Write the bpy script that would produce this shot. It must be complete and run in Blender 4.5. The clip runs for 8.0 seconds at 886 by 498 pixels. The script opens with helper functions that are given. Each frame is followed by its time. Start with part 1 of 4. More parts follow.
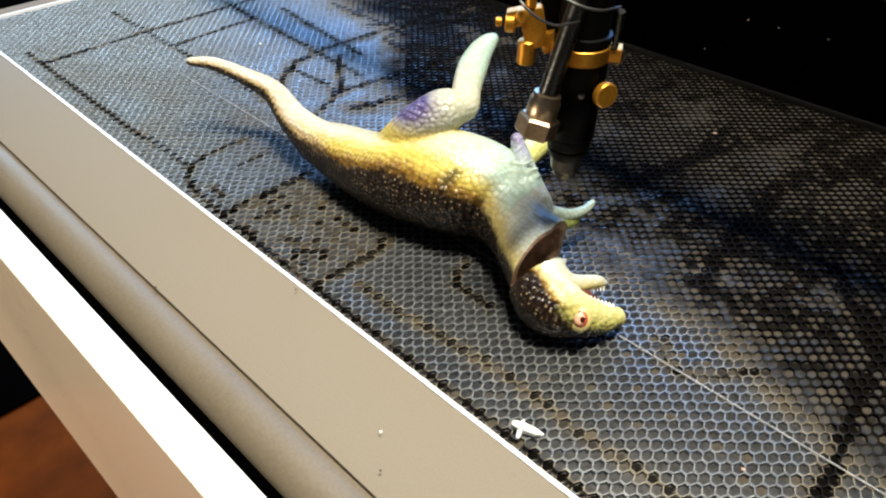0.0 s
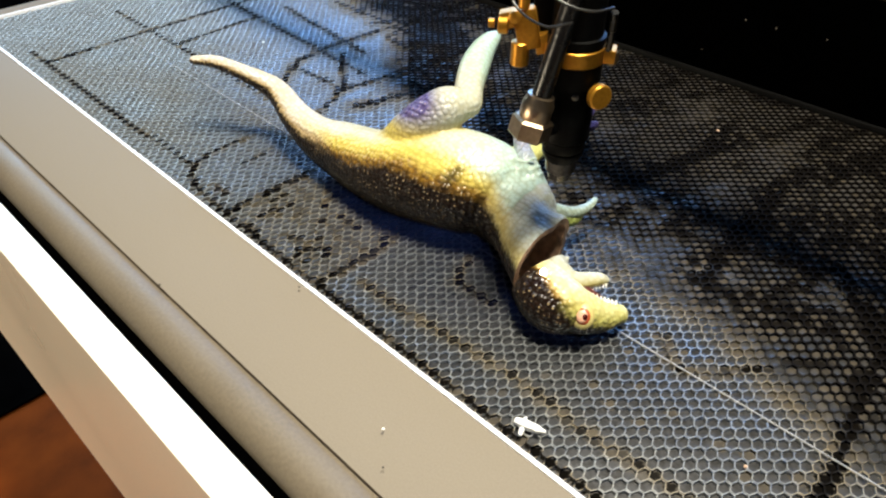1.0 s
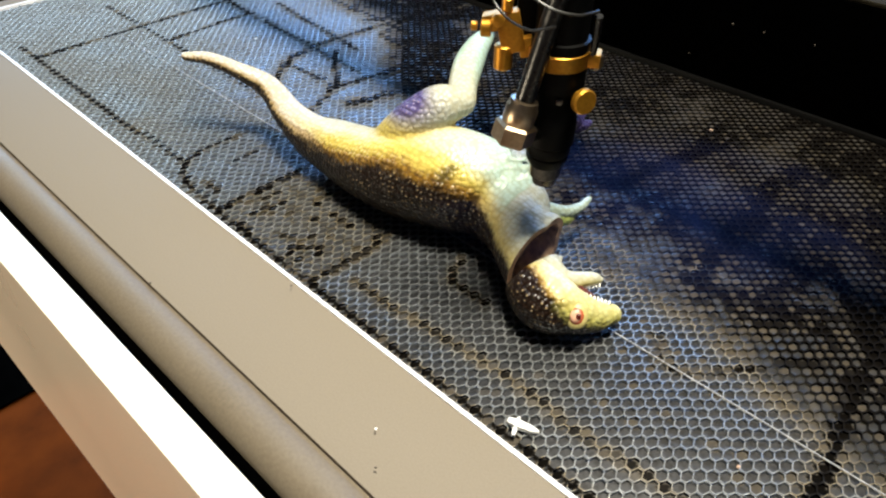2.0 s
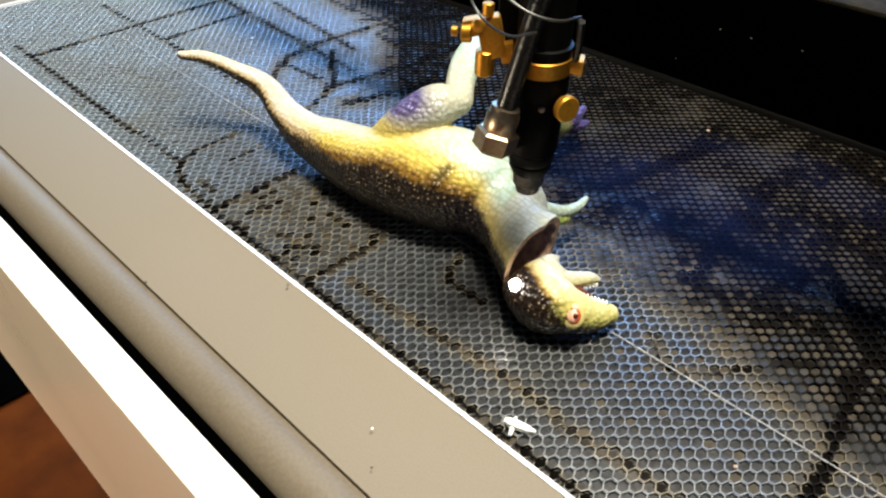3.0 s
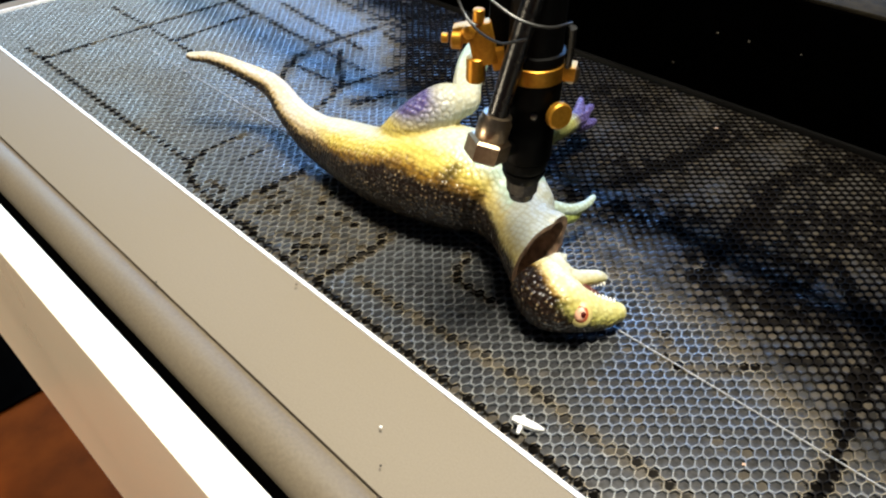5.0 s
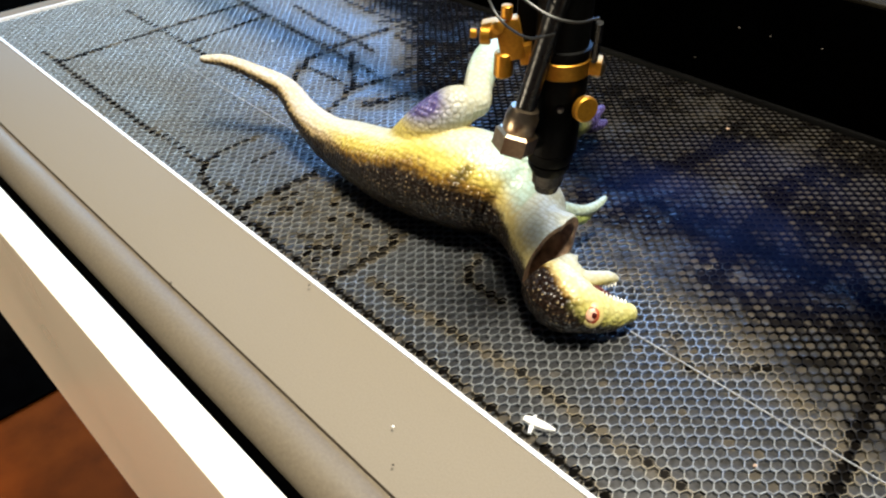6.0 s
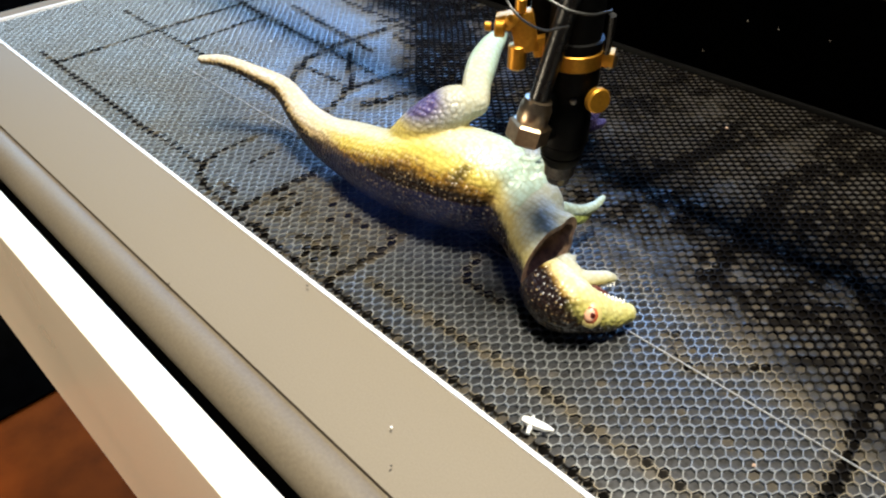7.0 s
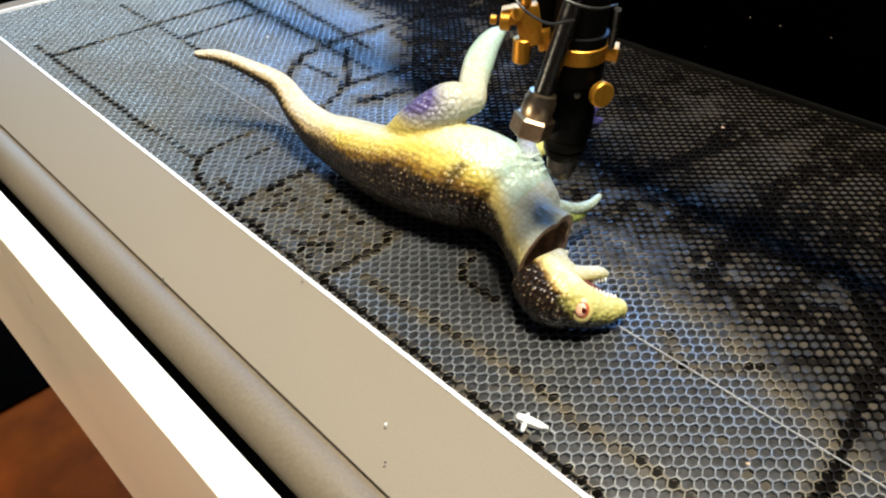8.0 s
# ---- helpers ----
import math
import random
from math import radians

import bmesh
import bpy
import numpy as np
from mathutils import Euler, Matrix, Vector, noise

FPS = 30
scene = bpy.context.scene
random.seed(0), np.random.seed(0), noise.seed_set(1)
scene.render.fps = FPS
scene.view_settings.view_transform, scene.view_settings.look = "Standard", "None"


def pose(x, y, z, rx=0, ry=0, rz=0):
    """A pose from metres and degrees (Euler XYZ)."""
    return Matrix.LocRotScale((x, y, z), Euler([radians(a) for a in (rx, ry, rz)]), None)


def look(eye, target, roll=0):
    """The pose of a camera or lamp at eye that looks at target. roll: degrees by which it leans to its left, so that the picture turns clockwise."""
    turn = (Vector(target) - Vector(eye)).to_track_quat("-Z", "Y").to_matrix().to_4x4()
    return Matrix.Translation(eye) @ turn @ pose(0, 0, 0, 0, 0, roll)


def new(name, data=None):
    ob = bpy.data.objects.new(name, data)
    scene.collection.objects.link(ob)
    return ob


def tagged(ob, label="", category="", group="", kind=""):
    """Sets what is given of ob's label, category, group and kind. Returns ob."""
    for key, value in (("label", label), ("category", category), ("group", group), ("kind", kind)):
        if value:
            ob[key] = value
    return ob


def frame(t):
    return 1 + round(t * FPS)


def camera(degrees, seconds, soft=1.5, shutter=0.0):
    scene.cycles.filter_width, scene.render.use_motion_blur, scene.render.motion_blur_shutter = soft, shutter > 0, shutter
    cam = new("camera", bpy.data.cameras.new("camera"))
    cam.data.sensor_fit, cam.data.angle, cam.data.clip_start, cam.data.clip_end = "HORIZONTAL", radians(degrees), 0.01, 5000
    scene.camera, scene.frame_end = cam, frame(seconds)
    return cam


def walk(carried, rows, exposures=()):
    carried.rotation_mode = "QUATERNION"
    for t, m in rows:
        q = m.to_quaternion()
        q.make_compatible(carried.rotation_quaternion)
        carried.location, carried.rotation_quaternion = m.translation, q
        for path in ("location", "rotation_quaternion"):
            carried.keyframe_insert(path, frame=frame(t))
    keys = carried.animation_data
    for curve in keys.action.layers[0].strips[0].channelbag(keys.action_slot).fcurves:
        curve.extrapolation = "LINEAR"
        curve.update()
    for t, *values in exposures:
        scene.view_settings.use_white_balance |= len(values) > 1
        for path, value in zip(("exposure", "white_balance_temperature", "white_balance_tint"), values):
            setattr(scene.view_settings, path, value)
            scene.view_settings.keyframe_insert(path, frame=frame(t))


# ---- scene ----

cam = camera(63.3, 8.0, soft=2.2)
PATH = [
    (0, (0.122, -0.174, 0.289), (-0.957, 0.95, -0.965), 0.8),
    (0.5, (0.121, -0.173, 0.288), (-0.948, 0.956, -0.97), 1.2),
    (1, (0.123, -0.174, 0.289), (-0.962, 0.941, -0.969), 0.5),
    (1.5, (0.122, -0.173, 0.289), (-0.953, 0.946, -0.972), 0.8),
    (3, (0.121, -0.173, 0.287), (-0.94, 0.962, -0.973), 1.5),
    (3.5, (0.122, -0.173, 0.288), (-0.951, 0.95, -0.972), 0.9),
    (4, (0.122, -0.173, 0.288), (-0.952, 0.951, -0.97), 1.0),
    (4.5, (0.122, -0.173, 0.288), (-0.95, 0.95, -0.974), 0.9),
    (6, (0.123, -0.175, 0.29), (-0.975, 0.921, -0.972), 0.0),
    (6.5, (0.124, -0.175, 0.291), (-0.98, 0.914, -0.972), -0.3),
    (7, (0.123, -0.174, 0.29), (-0.973, 0.922, -0.973), -0.1),
    (7.5, (0.123, -0.174, 0.29), (-0.97, 0.925, -0.975), 0.1),
    (8, (0.123, -0.174, 0.289), (-0.963, 0.929, -0.978), 0.6),
]
walk(cam, [(t, look(eye, target, roll)) for t, eye, target, roll in PATH])
# the end of the walk

# ---- world and light ----
world = bpy.data.worlds.new("world")
world.use_nodes = True
scene.world = world
world.node_tree.nodes["Background"].inputs["Color"].default_value = (0.55, 0.62, 0.75, 1)
world.node_tree.nodes["Background"].inputs["Strength"].default_value = 0.006
scene.view_settings.exposure = 0.0


def area_lamp(name, eye, target, size_x, size_y, watts, colour):
    data = bpy.data.lights.new(name, "AREA")
    data.shape, data.size, data.size_y, data.energy, data.color = "RECTANGLE", size_x, size_y, watts, colour
    lamp = new(name, data)
    lamp.matrix_world = look(eye, target)
    return lamp


# the bright lamp over the machine
area_lamp("ceiling_lamp", (0.07, 0.12, 1.28), (-0.16, 0.10, 0.0), 0.36, 0.26, 47.0, (1.0, 0.935, 0.77))
# added unseen warm fill, low down, to brighten the front panel and floor
area_lamp("low_warm_fill", (-1.2, -2.2, -0.40), (-0.4, -0.1, -0.15), 0.7, 0.5, 31.0, (1.0, 0.86, 0.62))
# added unseen cool lights, for the blue tint and reflections on the bed
area_lamp("cool_side_light", (-1.75, 2.50, 1.75), (-0.3, 0.2, 0.0), 3.3, 1.6, 235.0, (0.20, 0.45, 1.0))
area_lamp("cool_side_light", (-3.3, 1.0, 1.05), (-0.3, 0.2, 0.0), 1.5, 1.7, 47.0, (0.62, 0.84, 1.0))


# ---- materials ----
def material(name):
    mat = bpy.data.materials.new(name)
    mat.use_nodes = True
    nt = mat.node_tree
    return mat, nt, nt.nodes["Principled BSDF"]


def node(nt, kind, **values):
    n = nt.nodes.new(kind)
    for key, value in values.items():
        n.inputs[key.replace("_", " ")].default_value = value
    return n


def ramp(nt, source, stops):
    r = nt.nodes.new("ShaderNodeValToRGB")
    while len(r.color_ramp.elements) < len(stops):
        r.color_ramp.elements.new(0.5)
    for e, (at, c) in zip(r.color_ramp.elements, stops):
        e.position, e.color = at, (*c, 1) if len(c) == 3 else c
    nt.links.new(source, r.inputs["Fac"])
    return r.outputs["Color"]


def coords(nt):
    return nt.nodes.new("ShaderNodeTexCoord").outputs["Object"]


def mix(nt, fac, a, b, blend="MIX"):
    m = nt.nodes.new("ShaderNodeMix")
    m.data_type, m.blend_type = "RGBA", blend
    for sock, value in ((m.inputs[0], fac), (m.inputs[6], a), (m.inputs[7], b)):
        if hasattr(value, "is_output"):
            nt.links.new(value, sock)
        elif isinstance(value, (int, float)):
            sock.default_value = value
        else:
            sock.default_value = (*value, 1)
    return m.outputs[2]


def bump(nt, bsdf, height, strength, distance):
    b = node(nt, "ShaderNodeBump", Strength=strength, Distance=distance)
    nt.links.new(height, b.inputs["Height"])
    nt.links.new(b.outputs["Normal"], bsdf.inputs["Normal"])


def plain(name, colour, rough=0.5, metal=0.0, grain=0.15, scale=300.0, bumps=0.1, big=8.0, specular=0.5):
    """A surface with fine grain and broad, faint unevenness."""
    mat, nt, bsdf = material(name)
    c = coords(nt)
    fine = node(nt, "ShaderNodeTexNoise", Scale=scale, Detail=4.0)
    broad = node(nt, "ShaderNodeTexNoise", Scale=big, Detail=3.0)
    for n in (fine, broad):
        nt.links.new(c, n.inputs["Vector"])
    lo, hi = [tuple(min(1, v * k) for v in colour) for k in (1 - grain, 1 + grain)]
    a = ramp(nt, fine.outputs["Fac"], [(0.3, lo), (0.7, hi)])
    b = ramp(nt, broad.outputs["Fac"], [(0.3, (1 - grain,) * 3), (0.7, (1, 1, 1))])
    nt.links.new(mix(nt, 1.0, a, b, "MULTIPLY"), bsdf.inputs["Base Color"])
    r = nt.nodes.new("ShaderNodeMapRange")
    for i, v in ((3, max(0.02, rough - 0.12)), (4, min(1, rough + 0.12))):
        r.inputs[i].default_value = v
    nt.links.new(broad.outputs["Fac"], r.inputs[0])
    nt.links.new(r.outputs[0], bsdf.inputs["Roughness"])
    bsdf.inputs["Metallic"].default_value = metal
    bsdf.inputs["Specular IOR Level"].default_value = specular
    bump(nt, bsdf, fine.outputs["Fac"], bumps, 0.0005)
    return mat


def foil_material(name, clean, sooty, rough, metal):
    """Aluminium foil, browned and blackened where the stored soot value says so."""
    mat, nt, bsdf = material(name)
    at = nt.nodes.new("ShaderNodeAttribute")
    at.attribute_name = "soot"
    grime = node(nt, "ShaderNodeTexNoise", Scale=260.0, Detail=3.0)
    nt.links.new(coords(nt), grime.inputs["Vector"])
    base = ramp(nt, at.outputs["Fac"], [(0.0, clean), (0.25, tuple(v * k for v, k in zip(clean, (0.62, 0.47, 0.27)))), (0.46, (0.005, 0.0035, 0.0017)), (0.85, sooty)])
    speck = ramp(nt, grime.outputs["Fac"], [(0.3, (0.6, 0.58, 0.55)), (0.6, (1, 1, 1))])
    nt.links.new(mix(nt, 1.0, base, speck, "MULTIPLY"), bsdf.inputs["Base Color"])
    nt.links.new(ramp(nt, at.outputs["Fac"], [(0.0, (metal,) * 3), (0.35, (0, 0, 0))]), bsdf.inputs["Metallic"])
    nt.links.new(ramp(nt, at.outputs["Fac"], [(0.0, (rough,) * 3), (0.6, (0.75,) * 3)]), bsdf.inputs["Roughness"])
    nt.links.new(ramp(nt, at.outputs["Fac"], [(0.2, (0.5,) * 3), (0.7, (0.03,) * 3)]), bsdf.inputs["Specular IOR Level"])
    return mat


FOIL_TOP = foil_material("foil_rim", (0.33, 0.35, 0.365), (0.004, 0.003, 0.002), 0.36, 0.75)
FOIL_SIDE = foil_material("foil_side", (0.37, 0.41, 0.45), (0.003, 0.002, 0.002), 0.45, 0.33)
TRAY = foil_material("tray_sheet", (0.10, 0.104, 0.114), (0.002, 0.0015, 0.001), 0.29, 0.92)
PAINT = plain("beige_grey_powder_coat", (0.195, 0.165, 0.125), 0.75, 0, 0.05, 900, 0.15, 5, 0.25)
LIP_PAINT = plain("dull_grey_lip", (0.145, 0.116, 0.080), 0.55, 0, 0.12, 500, 0.25, 12)
PANEL_PAINT = plain("cream_gloss_paint", (0.88, 0.82, 0.68), 0.3, 0, 0.03, 700, 0.08, 4)
RIM = plain("bright_edge", (0.74, 0.74, 0.78), 0.4, 0.0, 0.1, 400, 0.1, 30)
SEAM = plain("dull_aluminium", (0.42, 0.42, 0.42), 0.5, 0.2, 0.2, 300, 0.1, 60)
BLACK = plain("black_enamel", (0.0003, 0.0003, 0.0003), 0.9, 0, 0.3, 200, 0.2, 10, 0.0)
ANODISED = plain("black_anodised", (0.003, 0.003, 0.003), 0.42, 0.0, 0.3, 500, 0.15, 40, 0.07)
RUBBER = plain("black_rubber_hose", (0.006, 0.006, 0.006), 0.28, 0, 0.2, 400, 0.2, 60)
BRASS = plain("gold_anodised", (0.50, 0.235, 0.022), 0.38, 0.75, 0.15, 500, 0.1, 60)
NICKEL = plain("nickel_plate", (0.44, 0.34, 0.23), 0.32, 1.0, 0.15, 500, 0.1, 60)
STEEL = plain("steel", (0.55, 0.55, 0.56), 0.3, 0.9, 0.15, 500, 0.1, 60)
DUSTY = plain("dusty_brown_paint", (0.012, 0.010, 0.006), 0.9, 0, 0.5, 180, 0.3, 30, 0.1)
RAIL = plain("dark_oiled_steel", (0.003, 0.003, 0.003), 0.5, 0.0, 0.2, 400, 0.1, 40, 0.04)
# bare steel with its unlit look put into a darker colour
TIP = plain("dimmed_steel", (0.13, 0.12, 0.11), 0.3, 0.9, 0.3, 500, 0.1, 90)
WIRE = plain("grey_wire", (0.012, 0.012, 0.012), 0.45, 0, 0.1, 300)
SCRAP = plain("white_plastic", (0.82, 0.83, 0.82), 0.45, 0, 0.06, 600, 0.2, 60)
CRUMB = plain("dark_crumb", (0.05, 0.04, 0.03), 0.8, 0, 0.3, 900)
TAN_CRUMB = plain("tan_crumb", (0.55, 0.36, 0.24), 0.7, 0, 0.3, 900)
CUT = plain("scorched_rubber", (0.34, 0.22, 0.14), 0.6, 0, 0.45, 260, 0.5, 70)
EYE_LID = plain("painted_olive_yellow", (0.50, 0.42, 0.16), 0.4, 0, 0.12, 700)
EYE_WHITE = plain("painted_pale_pink", (0.66, 0.36, 0.24), 0.4, 0, 0.1, 900)
EYE_RED = plain("painted_red", (0.42, 0.085, 0.035), 0.3, 0, 0.2, 900)
EYE_BLACK = plain("painted_dark_red", (0.06, 0.008, 0.006), 0.2, 0, 0.2, 900)
TOOTH = plain("painted_white", (0.80, 0.78, 0.72), 0.4, 0, 0.1, 900)
MOUTH = plain("mouth_dark_red", (0.10, 0.025, 0.02), 0.5, 0, 0.3, 500)
FLOOR = plain("red_brown_floor", (0.32, 0.055, 0.004), 0.6, 0, 0.25, 14, 0.1, 3, 0.05)
FLOOR_DARK = plain("near_black_slab", (0.003, 0.0025, 0.002), 0.9, 0, 0.4, 20, 0.1, 4, 0.0)


def skin_material(name, depth=0.0012):
    """Moulded rubber: the paint comes from the stored colour, the scales are raised cells."""
    mat, nt, bsdf = material(name)
    at = nt.nodes.new("ShaderNodeAttribute")
    at.attribute_name = "paint"
    c = coords(nt)
    cell = node(nt, "ShaderNodeTexVoronoi", Scale=320.0, Randomness=0.6)
    nt.links.new(c, cell.inputs["Vector"])
    dome = ramp(nt, cell.outputs["Distance"], [(0.0, (1, 1, 1)), (0.3, (0.82,) * 3), (0.5, (0.45,) * 3), (0.75, (0, 0, 0))])
    fine = node(nt, "ShaderNodeTexNoise", Scale=900.0, Detail=3.0)
    nt.links.new(c, fine.inputs["Vector"])
    # dark scale tops get painted glints and rub, grooves get shading in the colour
    groove_shade = ramp(nt, cell.outputs["Distance"], [(0.34, (1, 1, 1)), (0.62, (0.86, 0.82, 0.72))])
    col = mix(nt, 1.0, at.outputs["Color"], groove_shade, "MULTIPLY")
    grey = nt.nodes.new("ShaderNodeRGBToBW")
    nt.links.new(at.outputs["Color"], grey.inputs[0])
    dark = ramp(nt, grey.outputs[0], [(0.03, (1, 1, 1)), (0.2, (0.15,) * 3), (0.35, (0, 0, 0))])
    glints = ramp(nt, cell.outputs["Distance"], [(0.0, (1.0,) * 3), (0.12, (0.9,) * 3), (0.26, (0, 0, 0))])
    glints = mix(nt, 1.0, glints, dark, "MULTIPLY")
    col = mix(nt, glints, col, mix(nt, 0.6, col, (0.50, 0.37, 0.20)))
    nt.links.new(col, bsdf.inputs["Base Color"])
    bsdf.inputs["Roughness"].default_value = 0.30
    bsdf.inputs["Specular IOR Level"].default_value = 0.32
    bump(nt, bsdf, dome, 0.9, depth)
    relief = ramp(nt, grey.outputs[0], [(0.02, (0.95,) * 3), (0.25, (0.8,) * 3), (0.5, (0.30,) * 3)])
    nt.links.new(relief, bsdf.inputs["Normal"].links[0].from_node.inputs["Strength"])
    return mat


SKIN = skin_material("painted_rubber_skin")
SMOOTH_SKIN = skin_material("smooth_painted_rubber", 0.0003)


def glow(name, colour, strength):
    mat, nt, bsdf = material(name)
    bsdf.inputs["Base Color"].default_value = (0, 0, 0, 1)
    bsdf.inputs["Emission Color"].default_value = (*colour, 1)
    bsdf.inputs["Emission Strength"].default_value = strength
    return mat


FLAME = glow("flame_glow", (1.0, 0.60, 0.27), 260.0)
EMBER = glow("ember_glow", (1.0, 0.42, 0.12), 900.0)
GLARE = glow("cut_glare_glow", (0.80, 0.84, 1.0), 6.0)
SPARK = glow("laser_spot_glow", (1.0, 0.90, 0.80), 60.0)


def smoke_material(name):
    """Thin blue-white smoke; how dense it is stands in the mesh."""
    mat, nt, bsdf = material(name)
    at = nt.nodes.new("ShaderNodeAttribute")
    at.attribute_name = "smoke_amount"
    c = coords(nt)
    swirl = node(nt, "ShaderNodeTexNoise", Scale=14.0, Detail=4.0, Distortion=1.2)
    nt.links.new(c, swirl.inputs["Vector"])
    thin = ramp(nt, swirl.outputs["Fac"], [(0.3, (0.25,) * 3), (0.7, (1, 1, 1))])
    dens = nt.nodes.new("ShaderNodeMath")
    dens.operation = "MULTIPLY"
    nt.links.new(at.outputs["Fac"], dens.inputs[0])
    nt.links.new(thin, dens.inputs[1])
    bsdf.inputs["Base Color"].default_value = (0.10, 0.20, 0.85, 1)
    bsdf.inputs["Roughness"].default_value = 1.0
    bsdf.inputs["Specular IOR Level"].default_value = 0.0
    nt.links.new(dens.outputs[0], bsdf.inputs["Alpha"])
    return mat


SMOKE = smoke_material("blue_smoke")


# ---- mesh helpers ----
def part(name, bm, mat, parent=None, label="", smooth=True):
    """Links a bmesh as one mesh object under a thing or a part."""
    me = bpy.data.meshes.new(name)
    bm.to_mesh(me)
    bm.free()
    for m in (mat if isinstance(mat, (list, tuple)) else [mat]):
        me.materials.append(m)
    if smooth:
        me.shade_smooth()
        try:
            me.set_sharp_from_angle(angle=radians(38))
        except AttributeError:
            pass
    ob = new(name, me)
    if parent:
        ob.parent = parent
    if label:
        ob["label"] = label
    return ob


def box(bm, lo, hi, bevel=0.0):
    m = Matrix.Translation([(a + b) / 2 for a, b in zip(lo, hi)]) @ Matrix.Diagonal([b - a for a, b in zip(lo, hi)] + [1])
    made = bmesh.ops.create_cube(bm, size=1, matrix=m)["verts"]
    if bevel:
        edges = list({e for v in made for e in v.link_edges})
        bmesh.ops.bevel(bm, geom=edges, offset=bevel, segments=2, affect="EDGES", profile=0.6)


def sweep(bm, points, radii, sides=20, caps=True):
    """A tube along points with a radius at each, closed at both ends."""
    points = [Vector(p) for p in points]
    side = None
    rings = []
    for i, p in enumerate(points):
        tangent = (points[min(i + 1, len(points) - 1)] - points[max(i - 1, 0)]).normalized()
        if side is None:
            side = tangent.orthogonal().normalized()
        side = (side - tangent * side.dot(tangent)).normalized()
        up = tangent.cross(side)
        rings.append([bm.verts.new(p + (side * math.cos(a) + up * math.sin(a)) * radii[i]) for a in (2 * math.pi * k / sides for k in range(sides))])
    for a, b in zip(rings, rings[1:]):
        for k in range(sides):
            bm.faces.new((a[k], a[(k + 1) % sides], b[(k + 1) % sides], b[k]))
    if caps:
        bm.faces.new(rings[0][::-1])
        bm.faces.new(rings[-1])


def lathe(bm, profile, m=Matrix(), sides=32):
    """A closed solid of revolution about the z axis of m; profile: (radius, height)."""
    rings = [[bm.verts.new(m @ Vector((r * math.cos(a), r * math.sin(a), z))) for a in (2 * math.pi * k / sides for k in range(sides))] for r, z in profile]
    for a, b in zip(rings, rings[1:]):
        for k in range(sides):
            bm.faces.new((a[k], a[(k + 1) % sides], b[(k + 1) % sides], b[k]))
    bm.faces.new(rings[0][::-1])
    bm.faces.new(rings[-1])


def extrude_profile(bm, outline, x0, x1):
    """A prism along x from a closed outline of (y, z)."""
    a, b = [[bm.verts.new((x, y, z)) for y, z in outline] for x in (x0, x1)]
    n = len(outline)
    for k in range(n):
        bm.faces.new((a[k], a[(k + 1) % n], b[(k + 1) % n], b[k]))
    bm.faces.new(a[::-1])
    bm.faces.new(b)
    bmesh.ops.recalc_face_normals(bm, faces=bm.faces)


def smooth_curve(points, steps=8):
    """Catmull-Rom through rows of numbers."""
    pts = [np.array(p, float) for p in points]
    pts = [2 * pts[0] - pts[1]] + pts + [2 * pts[-1] - pts[-2]]
    out = []
    for i in range(1, len(pts) - 2):
        p0, p1, p2, p3 = pts[i - 1:i + 3]
        for k in range(steps):
            t = k / steps
            out.append(0.5 * (2 * p1 + (p2 - p0) * t + (2 * p0 - 5 * p1 + 4 * p2 - p3) * t * t + (3 * p1 - p0 - 3 * p2 + p3) * t ** 3))
    out.append(pts[-2])
    return out


# ---- the machine ----
X0, X1 = -0.728, 0.42          # the bed's ends
BED_BACK = 0.45


